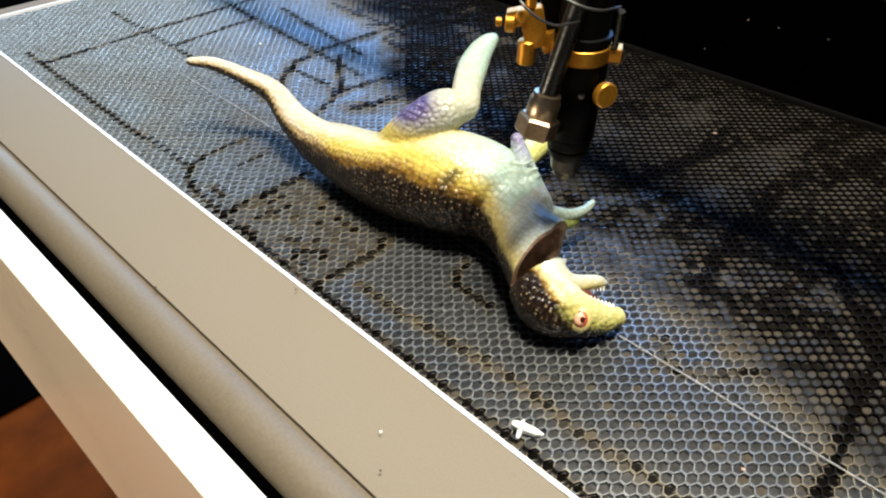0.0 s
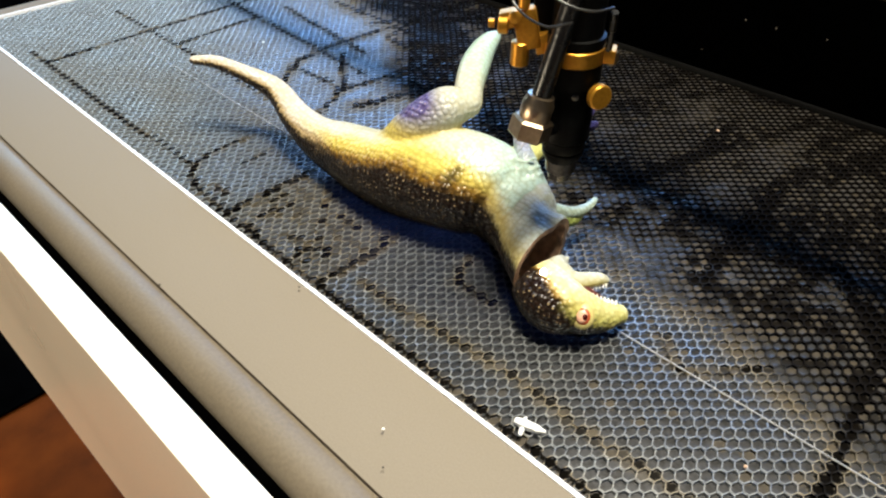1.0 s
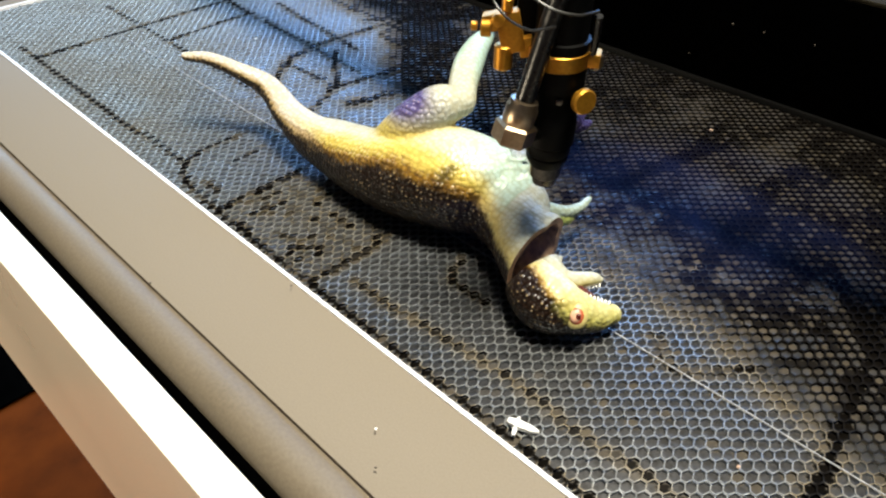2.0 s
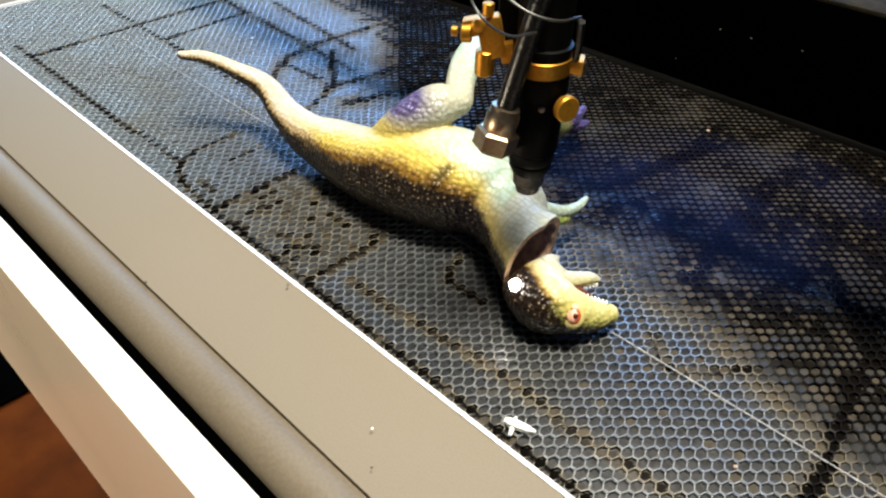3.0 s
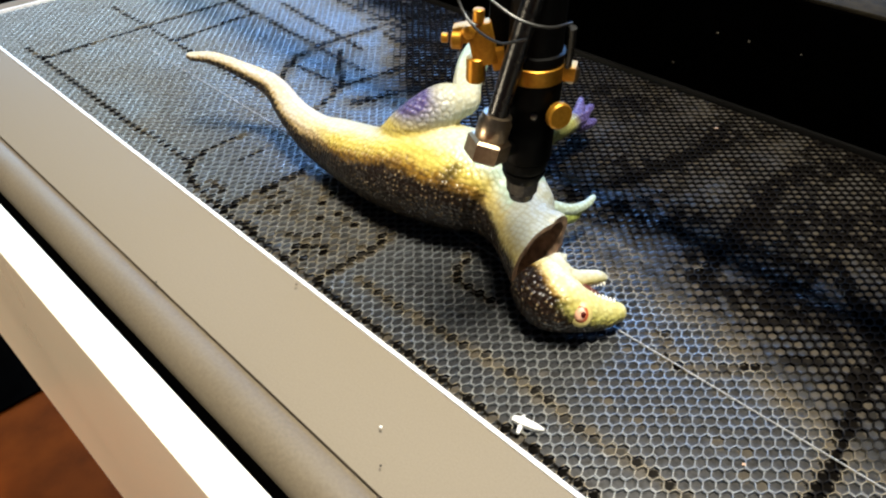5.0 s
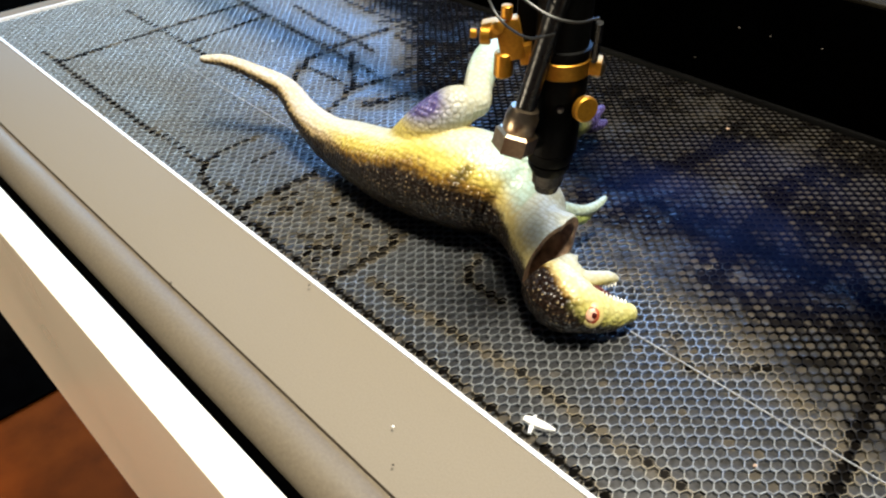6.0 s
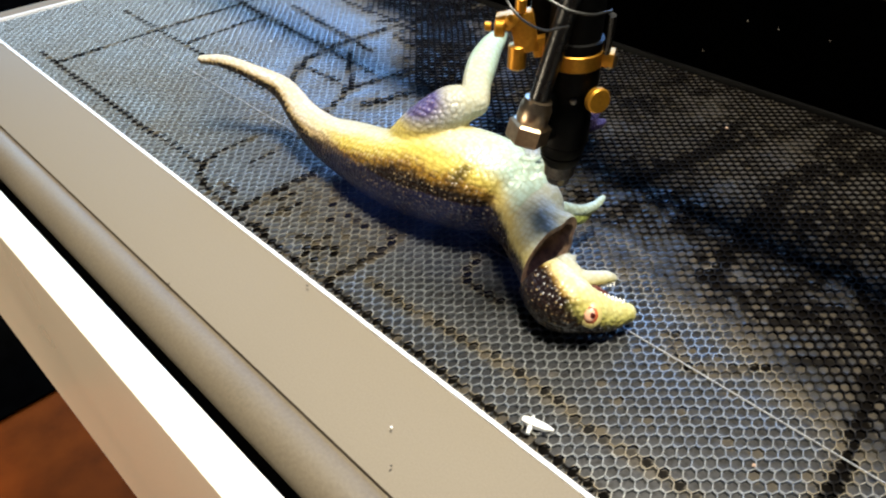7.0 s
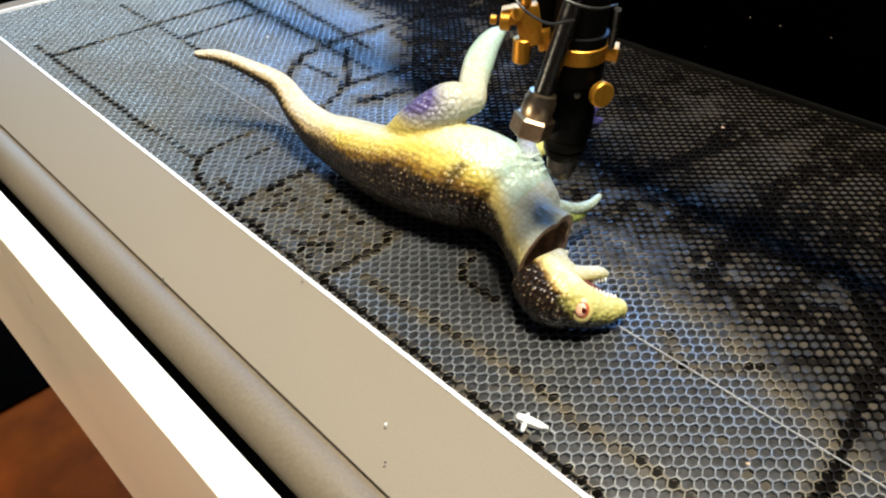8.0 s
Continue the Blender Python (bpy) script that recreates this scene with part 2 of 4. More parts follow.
def build_machine():
    machine = tagged(new("laser_cutter"), "beige-grey laser cutter body with open front edge", "machine")
    bm = bmesh.new()
    box(bm, (X0 - 0.023, -0.0632, -0.006), (X1, -0.0022, 0.0), 0.0006)
    part("front_flange", bm, PAINT, machine)
    bm = bmesh.new()
    box(bm, (X0, -0.0022, -0.012), (X1, 0.0006, 0.0006), 0.0005)
    part("edge_trim", bm, RIM, machine, "bright bare metal edge")
    bm = bmesh.new()
    arc = [(-0.0735 + 0.0168 * math.cos(a), -0.0165 + 0.0165 * math.sin(a)) for a in (math.pi * (0.33 + 0.67 * k / 20) for k in range(21))]
    extrude_profile(bm, [(-0.0634, -0.04), (-0.0634, -0.0025)] + arc + [(-0.0903, -0.04)], X0 - 0.06, X1)
    part("rounded_lip", bm, LIP_PAINT, machine, "dull grey rounded front lip")
    # black strip put into the gap in place of its shade
    bm = bmesh.new()
    box(bm, (X0 - 0.06, -0.0954, -0.03), (X1, -0.0895, -0.0085), 0.001)
    part("gap_shade_strip", bm, BLACK, machine, "black strip standing in for the shaded gap behind the front panel")
    bm = bmesh.new()
    box(bm, (X0 - 0.06, -0.1165, -0.27), (X1, -0.0955, -0.006), 0.0025)
    part("front_panel", bm, PANEL_PAINT, machine, "cream painted front panel")
    bm = bmesh.new()
    box(bm, (X0 - 0.0035, 0.0008, -0.012), (X0 - 0.0005, BED_BACK, 0.0006), 0.0005)
    part("end_trim", bm, RIM, machine, "bright bare metal edge")
    bm = bmesh.new()
    box(bm, (X0 - 0.023, 0.0008, -0.02), (X0 - 0.004, 0.62, 0.0), 0.0010)
    part("end_flange", bm, PAINT, machine)
    for nm, lo, hi in (("well_floor", (X0, 0.0, -0.08), (X1, 0.62, -0.072)), ("back_wall", (X0 - 0.06, 0.62, -0.08), (X1 + 0.2, 0.63, 0.20)),
                       ("end_wall", (X1, -0.06, -0.08), (X1 + 0.01, 0.62, 0.30)), ("front_well_wall", (X0, -0.0028, -0.072), (X1, 0.0001, -0.0125))):
        bm = bmesh.new()
        box(bm, lo, hi, 0.001)
        part(nm, bm, BLACK, machine)
    bm = bmesh.new()
    box(bm, (X0 + 0.1, 0.12, -0.85), (X1, 0.60, -0.275), 0.004)
    part("cabinet_base", bm, BLACK, machine)
    return machine


def noise2(x, y, seed=0):
    """Smooth value noise in 0..1 for arrays."""
    xi, yi = np.floor(x).astype(int), np.floor(y).astype(int)
    fx, fy = x - xi, y - yi
    fx, fy = fx * fx * (3 - 2 * fx), fy * fy * (3 - 2 * fy)

    def h(a, b):
        v = np.sin(a * 127.1 + b * 311.7 + seed * 74.7) * 43758.5453
        return v - np.floor(v)
    return (h(xi, yi) * (1 - fx) + h(xi + 1, yi) * fx) * (1 - fy) + (h(xi, yi + 1) * (1 - fx) + h(xi + 1, yi + 1) * fx) * fy


# cuts burnt into the grid by earlier jobs, and some broad dark bands: (width in mm, strength, browning around it, x, y,
# x, y, ...)
BURNS_AND_BANDS = [
    (2.6, 0.95, 0.06, -0.614, 0.0175, -0.582, 0.0177, -0.414, 0.0175, -0.323, 0.0209),
    (2.8, 1.0, 0.12, -0.582, 0.0177, -0.583, 0.0585, -0.586, 0.1213, -0.5876, 0.2144, -0.591, 0.300),
    (2.6, 0.95, 0.10, -0.657, 0.1232, -0.5875, 0.122, -0.502, 0.1232, -0.419, 0.1223, -0.359, 0.1223, -0.335, 0.116),
    (2.8, 0.9, 0.10, -0.534, 0.128, -0.5365, 0.150, -0.5396, 0.184, -0.5396, 0.222),
    (3.2, 0.95, 0.20, -0.600, 0.226, -0.540, 0.222, -0.4415, 0.2176, -0.355, 0.2124),
    (3.2, 0.95, 0.18, -0.543, 0.2606, -0.4935, 0.2537, -0.431, 0.248, -0.390, 0.243),
    (3.4, 1.0, 0.20, -0.514, 0.308, -0.4657, 0.3075, -0.4317, 0.311),
    (4.6, 0.85, 0.26, -0.3636, 0.1253, -0.400, 0.1576, -0.420, 0.185, -0.426, 0.216, -0.424, 0.272, -0.4186, 0.313, -0.420, 0.364),
]
BURNS_AND_BANDS += [
    (3.4, 0.9, 0.22, -0.4055, 0.226, -0.373, 0.202, -0.3447, 0.1776, -0.333, 0.153, -0.326, 0.135),
    (4.2, 0.85, 0.26, -0.3464, 0.173, -0.340, 0.206, -0.335, 0.236, -0.331, 0.276, -0.329, 0.329),
    (2.8, 0.9, 0.12, -0.401, 0.177, -0.363, 0.1796, -0.339, 0.176),
    (3.0, 0.8, 0.30, -0.403, 0.283, -0.348, 0.2775, -0.310, 0.284),
    (3.0, 1.0, 0.10, -0.333, 0.074, -0.3336, 0.054, -0.333, 0.0365, -0.3285, 0.0265, -0.3225, 0.018, -0.313, 0.0125, -0.305, 0.0085, -0.292, 0.007, -0.2747, 0.006, -0.2565, 0.0056),
    (3.0, 1.0, 0.12, -0.2565, 0.0056, -0.195, 0.0046, -0.107, 0.0042, -0.019, 0.0042, 0.040, 0.0042, 0.13, 0.0042),
    (2.8, 1.0, 0.08, -0.258, 0.006, -0.2598, 0.023, -0.259, 0.0435, -0.258, 0.060, -0.260, 0.079),
    (2.8, 0.9, 0.10, -0.294, 0.0183, -0.276, 0.0184),
    (2.6, 0.5, 0.06, -0.307, 0.077, -0.304, 0.057, -0.3036, 0.0495),
]
BURNS_AND_BANDS += [
    (3.0, 0.75, 0.15, -0.158, 0.006, -0.155, 0.018, -0.1548, 0.034, -0.1545, 0.050, -0.1554, 0.0653),
    (3.0, 0.9, 0.15, -0.107, 0.0856, -0.0995, 0.065, -0.078, 0.0668, -0.0697, 0.065),
    (3.0, 0.6, 0.22, -0.137, 0.0254, -0.107, 0.0255, -0.077, 0.028, -0.050, 0.0312, -0.0156, 0.0323, 0.019, 0.030, 0.058, 0.032, 0.11, 0.031),
    (3.4, 0.7, 0.22, 0.015, 0.114, 0.026, 0.1014, 0.036, 0.099, 0.050, 0.110, 0.065, 0.131, 0.076, 0.145, 0.091, 0.159),
    (5.0, 1.0, 0.35, 0.107, 0.176, 0.1117, 0.136, 0.1167, 0.101, 0.1194, 0.060),
    # four broad dark streaks in the back area
    (10.0, 1.0, 0.5, 0.0057, 0.172, 0.0006, 0.222, -0.002, 0.259, -0.005, 0.305),
    (10.0, 1.0, 0.4, 0.057, 0.246, 0.089, 0.214, 0.111, 0.186),
    (9.0, 0.95, 0.4, -0.086, 0.228, -0.073, 0.285, -0.061, 0.333),
    (6.0, 0.9, 0.4, 0.006, 0.219, 0.039, 0.228, 0.054, 0.228),
    (4.6, 0.9, 0.3, -0.4425, 0.295, -0.419, 0.330, -0.392, 0.370, -0.376, 0.398),
    # wide dark band behind the raised leg
    (7.0, 0.85, 0.3, -0.3126, 0.170, -0.298, 0.215, -0.289, 0.255),
]


# spots where soot is thinned to let blue reflections show: (x, y, radius)
CLEAN = [(-0.112, 0.200, 0.026), (-0.145, 0.285, 0.020), (-0.064, 0.228, 0.022), (-0.033, 0.270, 0.018), (-0.030, 0.180, 0.028), (0.019, 0.186, 0.014),
         (0.062, 0.204, 0.014), (0.072, 0.238, 0.018), (-0.026, 0.355, 0.026), (-0.105, 0.366, 0.024), (-0.070, 0.165, 0.026), (-0.270, 0.300, 0.02)]


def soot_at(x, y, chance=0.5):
    """Soot on the rims and down in the cells; at the back it also evens out brightness."""
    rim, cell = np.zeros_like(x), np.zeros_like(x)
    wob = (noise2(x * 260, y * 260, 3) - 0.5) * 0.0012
    for width, strength, brown, *xy in BURNS_AND_BANDS:
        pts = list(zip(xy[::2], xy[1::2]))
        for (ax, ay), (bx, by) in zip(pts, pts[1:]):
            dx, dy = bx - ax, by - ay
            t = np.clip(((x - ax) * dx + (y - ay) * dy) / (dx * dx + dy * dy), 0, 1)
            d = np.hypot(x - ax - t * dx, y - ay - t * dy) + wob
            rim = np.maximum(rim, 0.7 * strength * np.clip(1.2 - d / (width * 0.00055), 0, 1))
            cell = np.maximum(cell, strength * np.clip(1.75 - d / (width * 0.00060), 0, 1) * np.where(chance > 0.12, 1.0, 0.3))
            halo = brown * np.clip(1.2 - d / (width * 0.0026), 0, 1)
            rim, cell = np.maximum(rim, halo), np.maximum(cell, 0.35 * halo)
    # peppered block of small cuts, browned all over
    inside = np.clip((x + 0.262) / 0.006, 0, 1) * np.clip((-0.152 - x) / 0.006, 0, 1) * np.clip((y - 0.005) / 0.004, 0, 1) * np.clip((0.076 - y) / 0.006, 0, 1)
    rows = np.abs(((y - 0.008) / 0.0125) % 1 - 0.5) * 2
    dots = np.clip((noise2(x * 190, y * 190, 9) - 0.36) * 5, 0, 1) * (rows > 0.30)
    rim = np.maximum(rim, inside * (0.15 + 0.25 * dots))
    cell = np.maximum(cell, inside * np.maximum(0.07, 0.95 * dots * (chance < 0.5)))
    # the worn, smoked working area at the back
    broad = 0.5 * noise2(x * 22 + 5, y * 22, 1) + 0.28 * noise2(x * 75, y * 75, 2) + 0.22 * noise2(x * 240, y * 240, 7)
    smoked = np.clip((y - 0.118 - 0.22 * np.clip(-0.05 - x, 0, 1) + 0.35 * np.clip(x - 0.03, 0, 0.1)) / 0.07, 0, 1) * np.clip((x + 0.40) / 0.20, 0, 1)
    far = np.clip((y - 0.285 + 0.10 * np.clip((x + 0.42) / 0.1, 0, 1)) / 0.05, 0, 1) * np.clip((x + 0.60) / 0.12, 0, 1)
    back = np.maximum(smoked, far)
    rim = np.maximum(rim, back * np.clip((broad - 0.10) * 5.0, 0.78, 1.0))
    # dark streaks run to the back, clean patches lie between them
    across, down = x * 0.97 - y * 0.24, x * 0.24 + y * 0.97
    streak = noise2(across * 62, down * 24, 21) * 0.55 + noise2(x * 27, y * 27, 22) * 0.45
    patch = np.clip((streak - 0.40) * 3.6, 0, 1)
    deep = -0.06 + 0.80 * patch + (chance - 0.5) * 1.15 + 0.04 * np.clip((y - 0.25) / 0.1, 0, 1)
    aside = np.clip((-0.13 - x) / 0.12, 0, 1)
    # lighter to the left and past y 0.28, to offset the beam's shadow
    deep = deep - 0.32 * aside - 0.14 * np.clip((y - 0.28) / 0.06, 0, 1)
    rim = rim - 0.25 * aside * back * (rim < 0.98)
    # soot thinned at the spots that reflect blue
    for cx, cy, r in CLEAN:
        thinned = np.clip(1.3 - np.hypot(x - cx, (y - cy) * 0.8) / r + (noise2(x * 110, y * 110, 33) - 0.5), 0, 1)
        deep = deep - 0.6 * thinned
        rim = rim - 0.40 * thinned * back
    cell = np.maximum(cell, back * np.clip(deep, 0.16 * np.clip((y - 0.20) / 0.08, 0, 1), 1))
    # faint browning everywhere; cells slightly darker towards +x, single ones much darker
    stain = 0.14 * noise2(x * 30, y * 30, 4) * noise2(x * 9, y * 9, 6)
    rim = np.maximum(rim, stain)
    front = np.where(chance < 0.06, 0.34, 0.05) * np.clip((x + 0.06) / 0.1, 0, 1)
    return np.clip(rim, 0, 1), np.clip(np.maximum(np.maximum(cell, front), stain), 0, 1)


STEP, PITCH, DEPTH = 0.00432, 0.00412, 0.0015     # the grid's cell: half period along x, strip pitch in y


def cell_start(row):
    return np.where(np.asarray(row) % 2 == 0, 0.333, 1.333) * STEP


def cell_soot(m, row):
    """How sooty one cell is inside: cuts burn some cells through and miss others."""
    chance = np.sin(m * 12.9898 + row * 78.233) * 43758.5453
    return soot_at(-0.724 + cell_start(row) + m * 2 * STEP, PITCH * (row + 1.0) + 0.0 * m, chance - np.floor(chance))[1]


def build_bed():
    bed = tagged(new("honeycomb_bed"), "aluminium honeycomb cutting bed with sooty burnt cut lines", "cutting bed")
    periods = int((X1 - 0.004 - X0) / (2 * STEP))
    k = np.arange(periods * 4)
    along = (k // 4) * 2 * STEP + np.array([0, 0.667, 1.0, 1.667])[k % 4] * STEP
    low = np.array([0, 0, 1, 1])[k % 4]
    # strip: foil bent to and fro, two foils back to back along the flats
    count = int(BED_BACK / PITCH)
    half = 0.00026
    for j in range(count):
        side = low if j % 2 == 0 else 1 - low
        x = -0.7240 + along
        y = PITCH * j + 0.00040 + side * (PITCH - 0.0008) + 0.0006
        dx = (noise2(x * 45, y * 45, 11) - 0.5) * 0.0010 + (noise2(x * 210, y * 210, 13) - 0.5) * 0.0007
        dy = (noise2(x * 45, y * 45, 12) - 0.5) * 0.0010 + (noise2(x * 210, y * 210, 14) - 0.5) * 0.0007
        x, y = x + dx, y + dy
        z = (noise2(x * 120, y * 120, 15) - 0.5) * 0.0006
        tx, ty = np.gradient(x), np.gradient(y)
        length = np.hypot(tx, ty) + 1e-9
        top = soot_at(x, y)[0]
        # the foil is thicker where its rim is darkest
        thick = half * (1.15 + 1.2 * np.clip((top - 0.65) * 4.0, 0, 1))
        nx, ny = -ty / length * thick, tx / length * thick
        n = len(x)
        v = np.empty((n, 4, 3))
        for q, (sign, drop) in enumerate(((1, DEPTH), (1, 0), (-1, 0), (-1, DEPTH))):
            v[:, q] = np.stack([x + sign * nx, y + sign * ny, z - drop], 1)
        i = np.arange(n - 1)[:, None] * 4
        f = np.concatenate([i + np.array([a, a + 4, a + 5, a + 1]) for a in range(3)])
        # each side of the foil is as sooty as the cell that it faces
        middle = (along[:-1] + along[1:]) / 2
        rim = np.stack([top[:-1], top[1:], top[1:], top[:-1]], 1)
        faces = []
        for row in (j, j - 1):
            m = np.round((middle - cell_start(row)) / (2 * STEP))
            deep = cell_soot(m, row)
            # walls darken further below dark rims, most at their top edge
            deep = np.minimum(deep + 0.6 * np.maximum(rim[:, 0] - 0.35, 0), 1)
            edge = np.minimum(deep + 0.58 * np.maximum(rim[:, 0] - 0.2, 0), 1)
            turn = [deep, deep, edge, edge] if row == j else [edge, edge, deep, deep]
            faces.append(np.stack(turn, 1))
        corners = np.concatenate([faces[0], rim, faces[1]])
        me = bpy.data.meshes.new("foil_strip")
        me.from_pydata(v.reshape(-1, 3).tolist(), [], f.tolist())
        me.materials.append(FOIL_SIDE)
        me.materials.append(FOIL_TOP)
        me.polygons.foreach_set("material_index", np.repeat([0, 1, 0], n - 1).astype(np.int32))
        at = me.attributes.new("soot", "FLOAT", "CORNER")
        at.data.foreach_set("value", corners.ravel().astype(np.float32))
        ob = new("foil_strip", me)
        ob.parent = bed
    # seam wire and the tray beneath
    bm = bmesh.new()
    sweep(bm, [(X0 + 0.15, 0.0975, 0.0002), (-0.3, 0.0985, 0.0003), (0.0, 0.0995, 0.0002), (X1 - 0.01, 0.1005, 0.0002)], [0.00038] * 4, 6)
    part("seam_wire", bm, SEAM, bed, "thin bright seam across the grid")
    nx, ny = 900, 400
    gx, gy = np.meshgrid(np.linspace(X0 + 0.001, X1 - 0.002, nx), np.linspace(0.001, BED_BACK + 0.004, ny))
    gx, gy = gx.ravel(), gy.ravel()
    gz = -0.0019 + (noise2(gx * 14, gy * 14, 31) - 0.5) * 0.0003
    q = (np.arange(ny - 1)[:, None] * nx + np.arange(nx - 1)[None, :]).ravel()
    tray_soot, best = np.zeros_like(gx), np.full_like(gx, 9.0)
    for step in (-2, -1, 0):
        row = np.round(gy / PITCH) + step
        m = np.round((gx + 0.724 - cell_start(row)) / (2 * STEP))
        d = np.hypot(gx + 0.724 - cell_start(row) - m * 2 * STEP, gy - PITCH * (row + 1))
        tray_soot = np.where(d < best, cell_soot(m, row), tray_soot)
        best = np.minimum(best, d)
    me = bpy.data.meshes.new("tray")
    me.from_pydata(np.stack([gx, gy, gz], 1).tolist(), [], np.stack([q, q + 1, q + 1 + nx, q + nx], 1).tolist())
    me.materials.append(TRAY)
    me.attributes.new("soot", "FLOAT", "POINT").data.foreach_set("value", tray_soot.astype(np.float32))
    me.shade_smooth()
    tray = new("tray", me)
    tray.parent, tray["label"] = bed, "glossy grey sheet under the grid, soot-stained"
    tray.modifiers.new("sheet", "SOLIDIFY").thickness = 0.0015
    bm = bmesh.new()
    box(bm, (X0 + 0.001, BED_BACK + 0.005, -0.02), (X1 - 0.002, BED_BACK + 0.012, -0.001), 0.0006)
    part("back_rail", bm, BLACK, bed)
    return bed


# ---- the toy ----
def fused(name, limbs, voxel, material_list, parent, label=""):
    """Tubes and balls melted into one skin. limbs: lists of (x, y, z, radius)."""
    bm = bmesh.new()
    for limb in limbs:
        rows = smooth_curve(limb, 7) if len(limb) > 2 else [np.array(r) for r in limb]
        sweep(bm, [r[:3] for r in rows], [max(r[3], 0.0008) for r in rows], 20)
        for r in (rows[0], rows[-1]):
            bmesh.ops.create_uvsphere(bm, u_segments=18, v_segments=12, radius=max(r[3], 0.0008), matrix=Matrix.Translation(r[:3]))
    me = bpy.data.meshes.new(name)
    bm.to_mesh(me)
    bm.free()
    rough = new("rough_form", me)
    melt = rough.modifiers.new("melt", "REMESH")
    melt.mode, melt.voxel_size = "VOXEL", voxel
    ease = rough.modifiers.new("ease", "SMOOTH")
    ease.factor, ease.iterations = 0.5, 7
    done = bpy.data.meshes.new_from_object(rough.evaluated_get(bpy.context.evaluated_depsgraph_get()))
    bpy.data.objects.remove(rough)
    done.name = name
    done.materials.clear()
    for m in material_list:
        done.materials.append(m)
    done.shade_smooth()
    ob = new(name, done)
    if parent:
        ob.parent = parent
    if label:
        ob["label"] = label
    return ob


def slice_off(ob, point, normal, hollow=0.0):
    """Cuts away what lies on the normal's side and closes the cut with the second material; hollow: how deep the moulding is open."""
    bm = bmesh.new()
    bm.from_mesh(ob.data)
    res = bmesh.ops.bisect_plane(bm, geom=bm.verts[:] + bm.edges[:] + bm.faces[:], plane_co=point, plane_no=normal, clear_outer=True)
    edges = [e for e in res["geom_cut"] if isinstance(e, bmesh.types.BMEdge)]
    inward = -Vector(normal).normalized()
    made = []
    if hollow:
        for size, deep in ((0.84, 0.0), (0.80, hollow * 0.5), (0.66, hollow)):
            grown = bmesh.ops.extrude_edge_only(bm, edges=edges)["geom"]
            verts = [g for g in grown if isinstance(g, bmesh.types.BMVert)]
            made += [g for g in grown if isinstance(g, bmesh.types.BMFace)]
            edges = [g for g in grown if isinstance(g, bmesh.types.BMEdge) and all(v in set(verts) for v in g.verts)]
            mid = sum((v.co for v in verts), Vector()) / len(verts)
            if deep == 0.0:
                for v in verts:
                    v.co = mid + (v.co - mid) * size
            else:
                for v in verts:
                    v.co = mid + (v.co - mid) * (size / 0.84) + inward * (hollow * 0.5)
    made += bmesh.ops.triangle_fill(bm, edges=edges, use_beauty=True)["geom"]
    for f in made:
        if isinstance(f, bmesh.types.BMFace):
            f.material_index, f.smooth = 1, False
    bmesh.ops.recalc_face_normals(bm, faces=bm.faces)
    bm.to_mesh(ob.data)
    bm.free()


BROWN, OCHRE, YELLOW, PALE, MINT, VIOLET = [np.array(c) for c in ((0.0085, 0.0036, 0.0016), (0.23, 0.125, 0.017), (0.55, 0.45, 0.11), (0.47, 0.48, 0.40), (0.36, 0.52, 0.48), (0.075, 0.060, 0.20))]


def blend(a, b, t):
    t = np.clip(t, 0, 1)[:, None]
    return a * (1 - t) + b * t


def paint(ob, spine, ventral, rule):
    """Sprayed paint: rule(s, p, n) gives colours, s runs from the back (-1) to the belly (1)."""
    me = ob.data
    p = np.empty(len(me.vertices) * 3)
    me.vertices.foreach_get("co", p)
    p = p.reshape(-1, 3)
    spine = np.array(smooth_curve(spine, 6))
    d = np.linalg.norm(p[:, None, :] - spine[None, :, :3], axis=2) - 0.3 * spine[None, :, 3]
    near = spine[d.argmin(1)]
    v = np.array(ventral) / np.linalg.norm(ventral)
    s = (p - near[:, :3]) @ v / near[:, 3]
    wob = np.array([noise.noise(Vector(q) * 45) for q in p]) * 0.13 + np.array([noise.noise(Vector(q) * 240) for q in p]) * 0.08
    col = np.clip(rule(s + wob, p), 0, 1)
    at = me.attributes.new("paint", "FLOAT_COLOR", "POINT")
    at.data.foreach_set("color", np.concatenate([col, np.ones((len(col), 1))], 1).astype(np.float32).ravel())


CUT_X = -0.058
HINGE, WEDGE = (-0.0572, 0.0717, 0.0183), (-1, 0.22, 0.33)   # the head gapes away from the neck
SPINE = [(-0.3606, 0.0559, 0.0615, 0.0034), (-0.3497, 0.0677, 0.0595, 0.0050), (-0.3306, 0.0792, 0.053, 0.0063), (-0.3115, 0.0914, 0.042, 0.0089),
         (-0.2843, 0.0888, 0.031, 0.0116), (-0.2588, 0.0892, 0.0235, 0.0159), (-0.2340, 0.0919, 0.0225, 0.0205), (-0.1977, 0.0921, 0.0255, 0.0251),
         (-0.1695, 0.0970, 0.0304, 0.0304), (-0.1435, 0.1072, 0.0335, 0.0335), (-0.1212, 0.1150, 0.0325, 0.0319), (-0.1024, 0.1155, 0.0285, 0.0262),
         (-0.0809, 0.1060, 0.0270, 0.0215), (-0.0600, 0.0925, 0.0255, 0.0200), (-0.0500, 0.0860, 0.0240, 0.0195)]
THIGH = [(-0.1892, 0.0982, 0.0427, 0.0120), (-0.1690, 0.1024, 0.0651, 0.0132), (-0.1581, 0.1165, 0.0747, 0.0141), (-0.1516, 0.1286, 0.0762, 0.0096)]
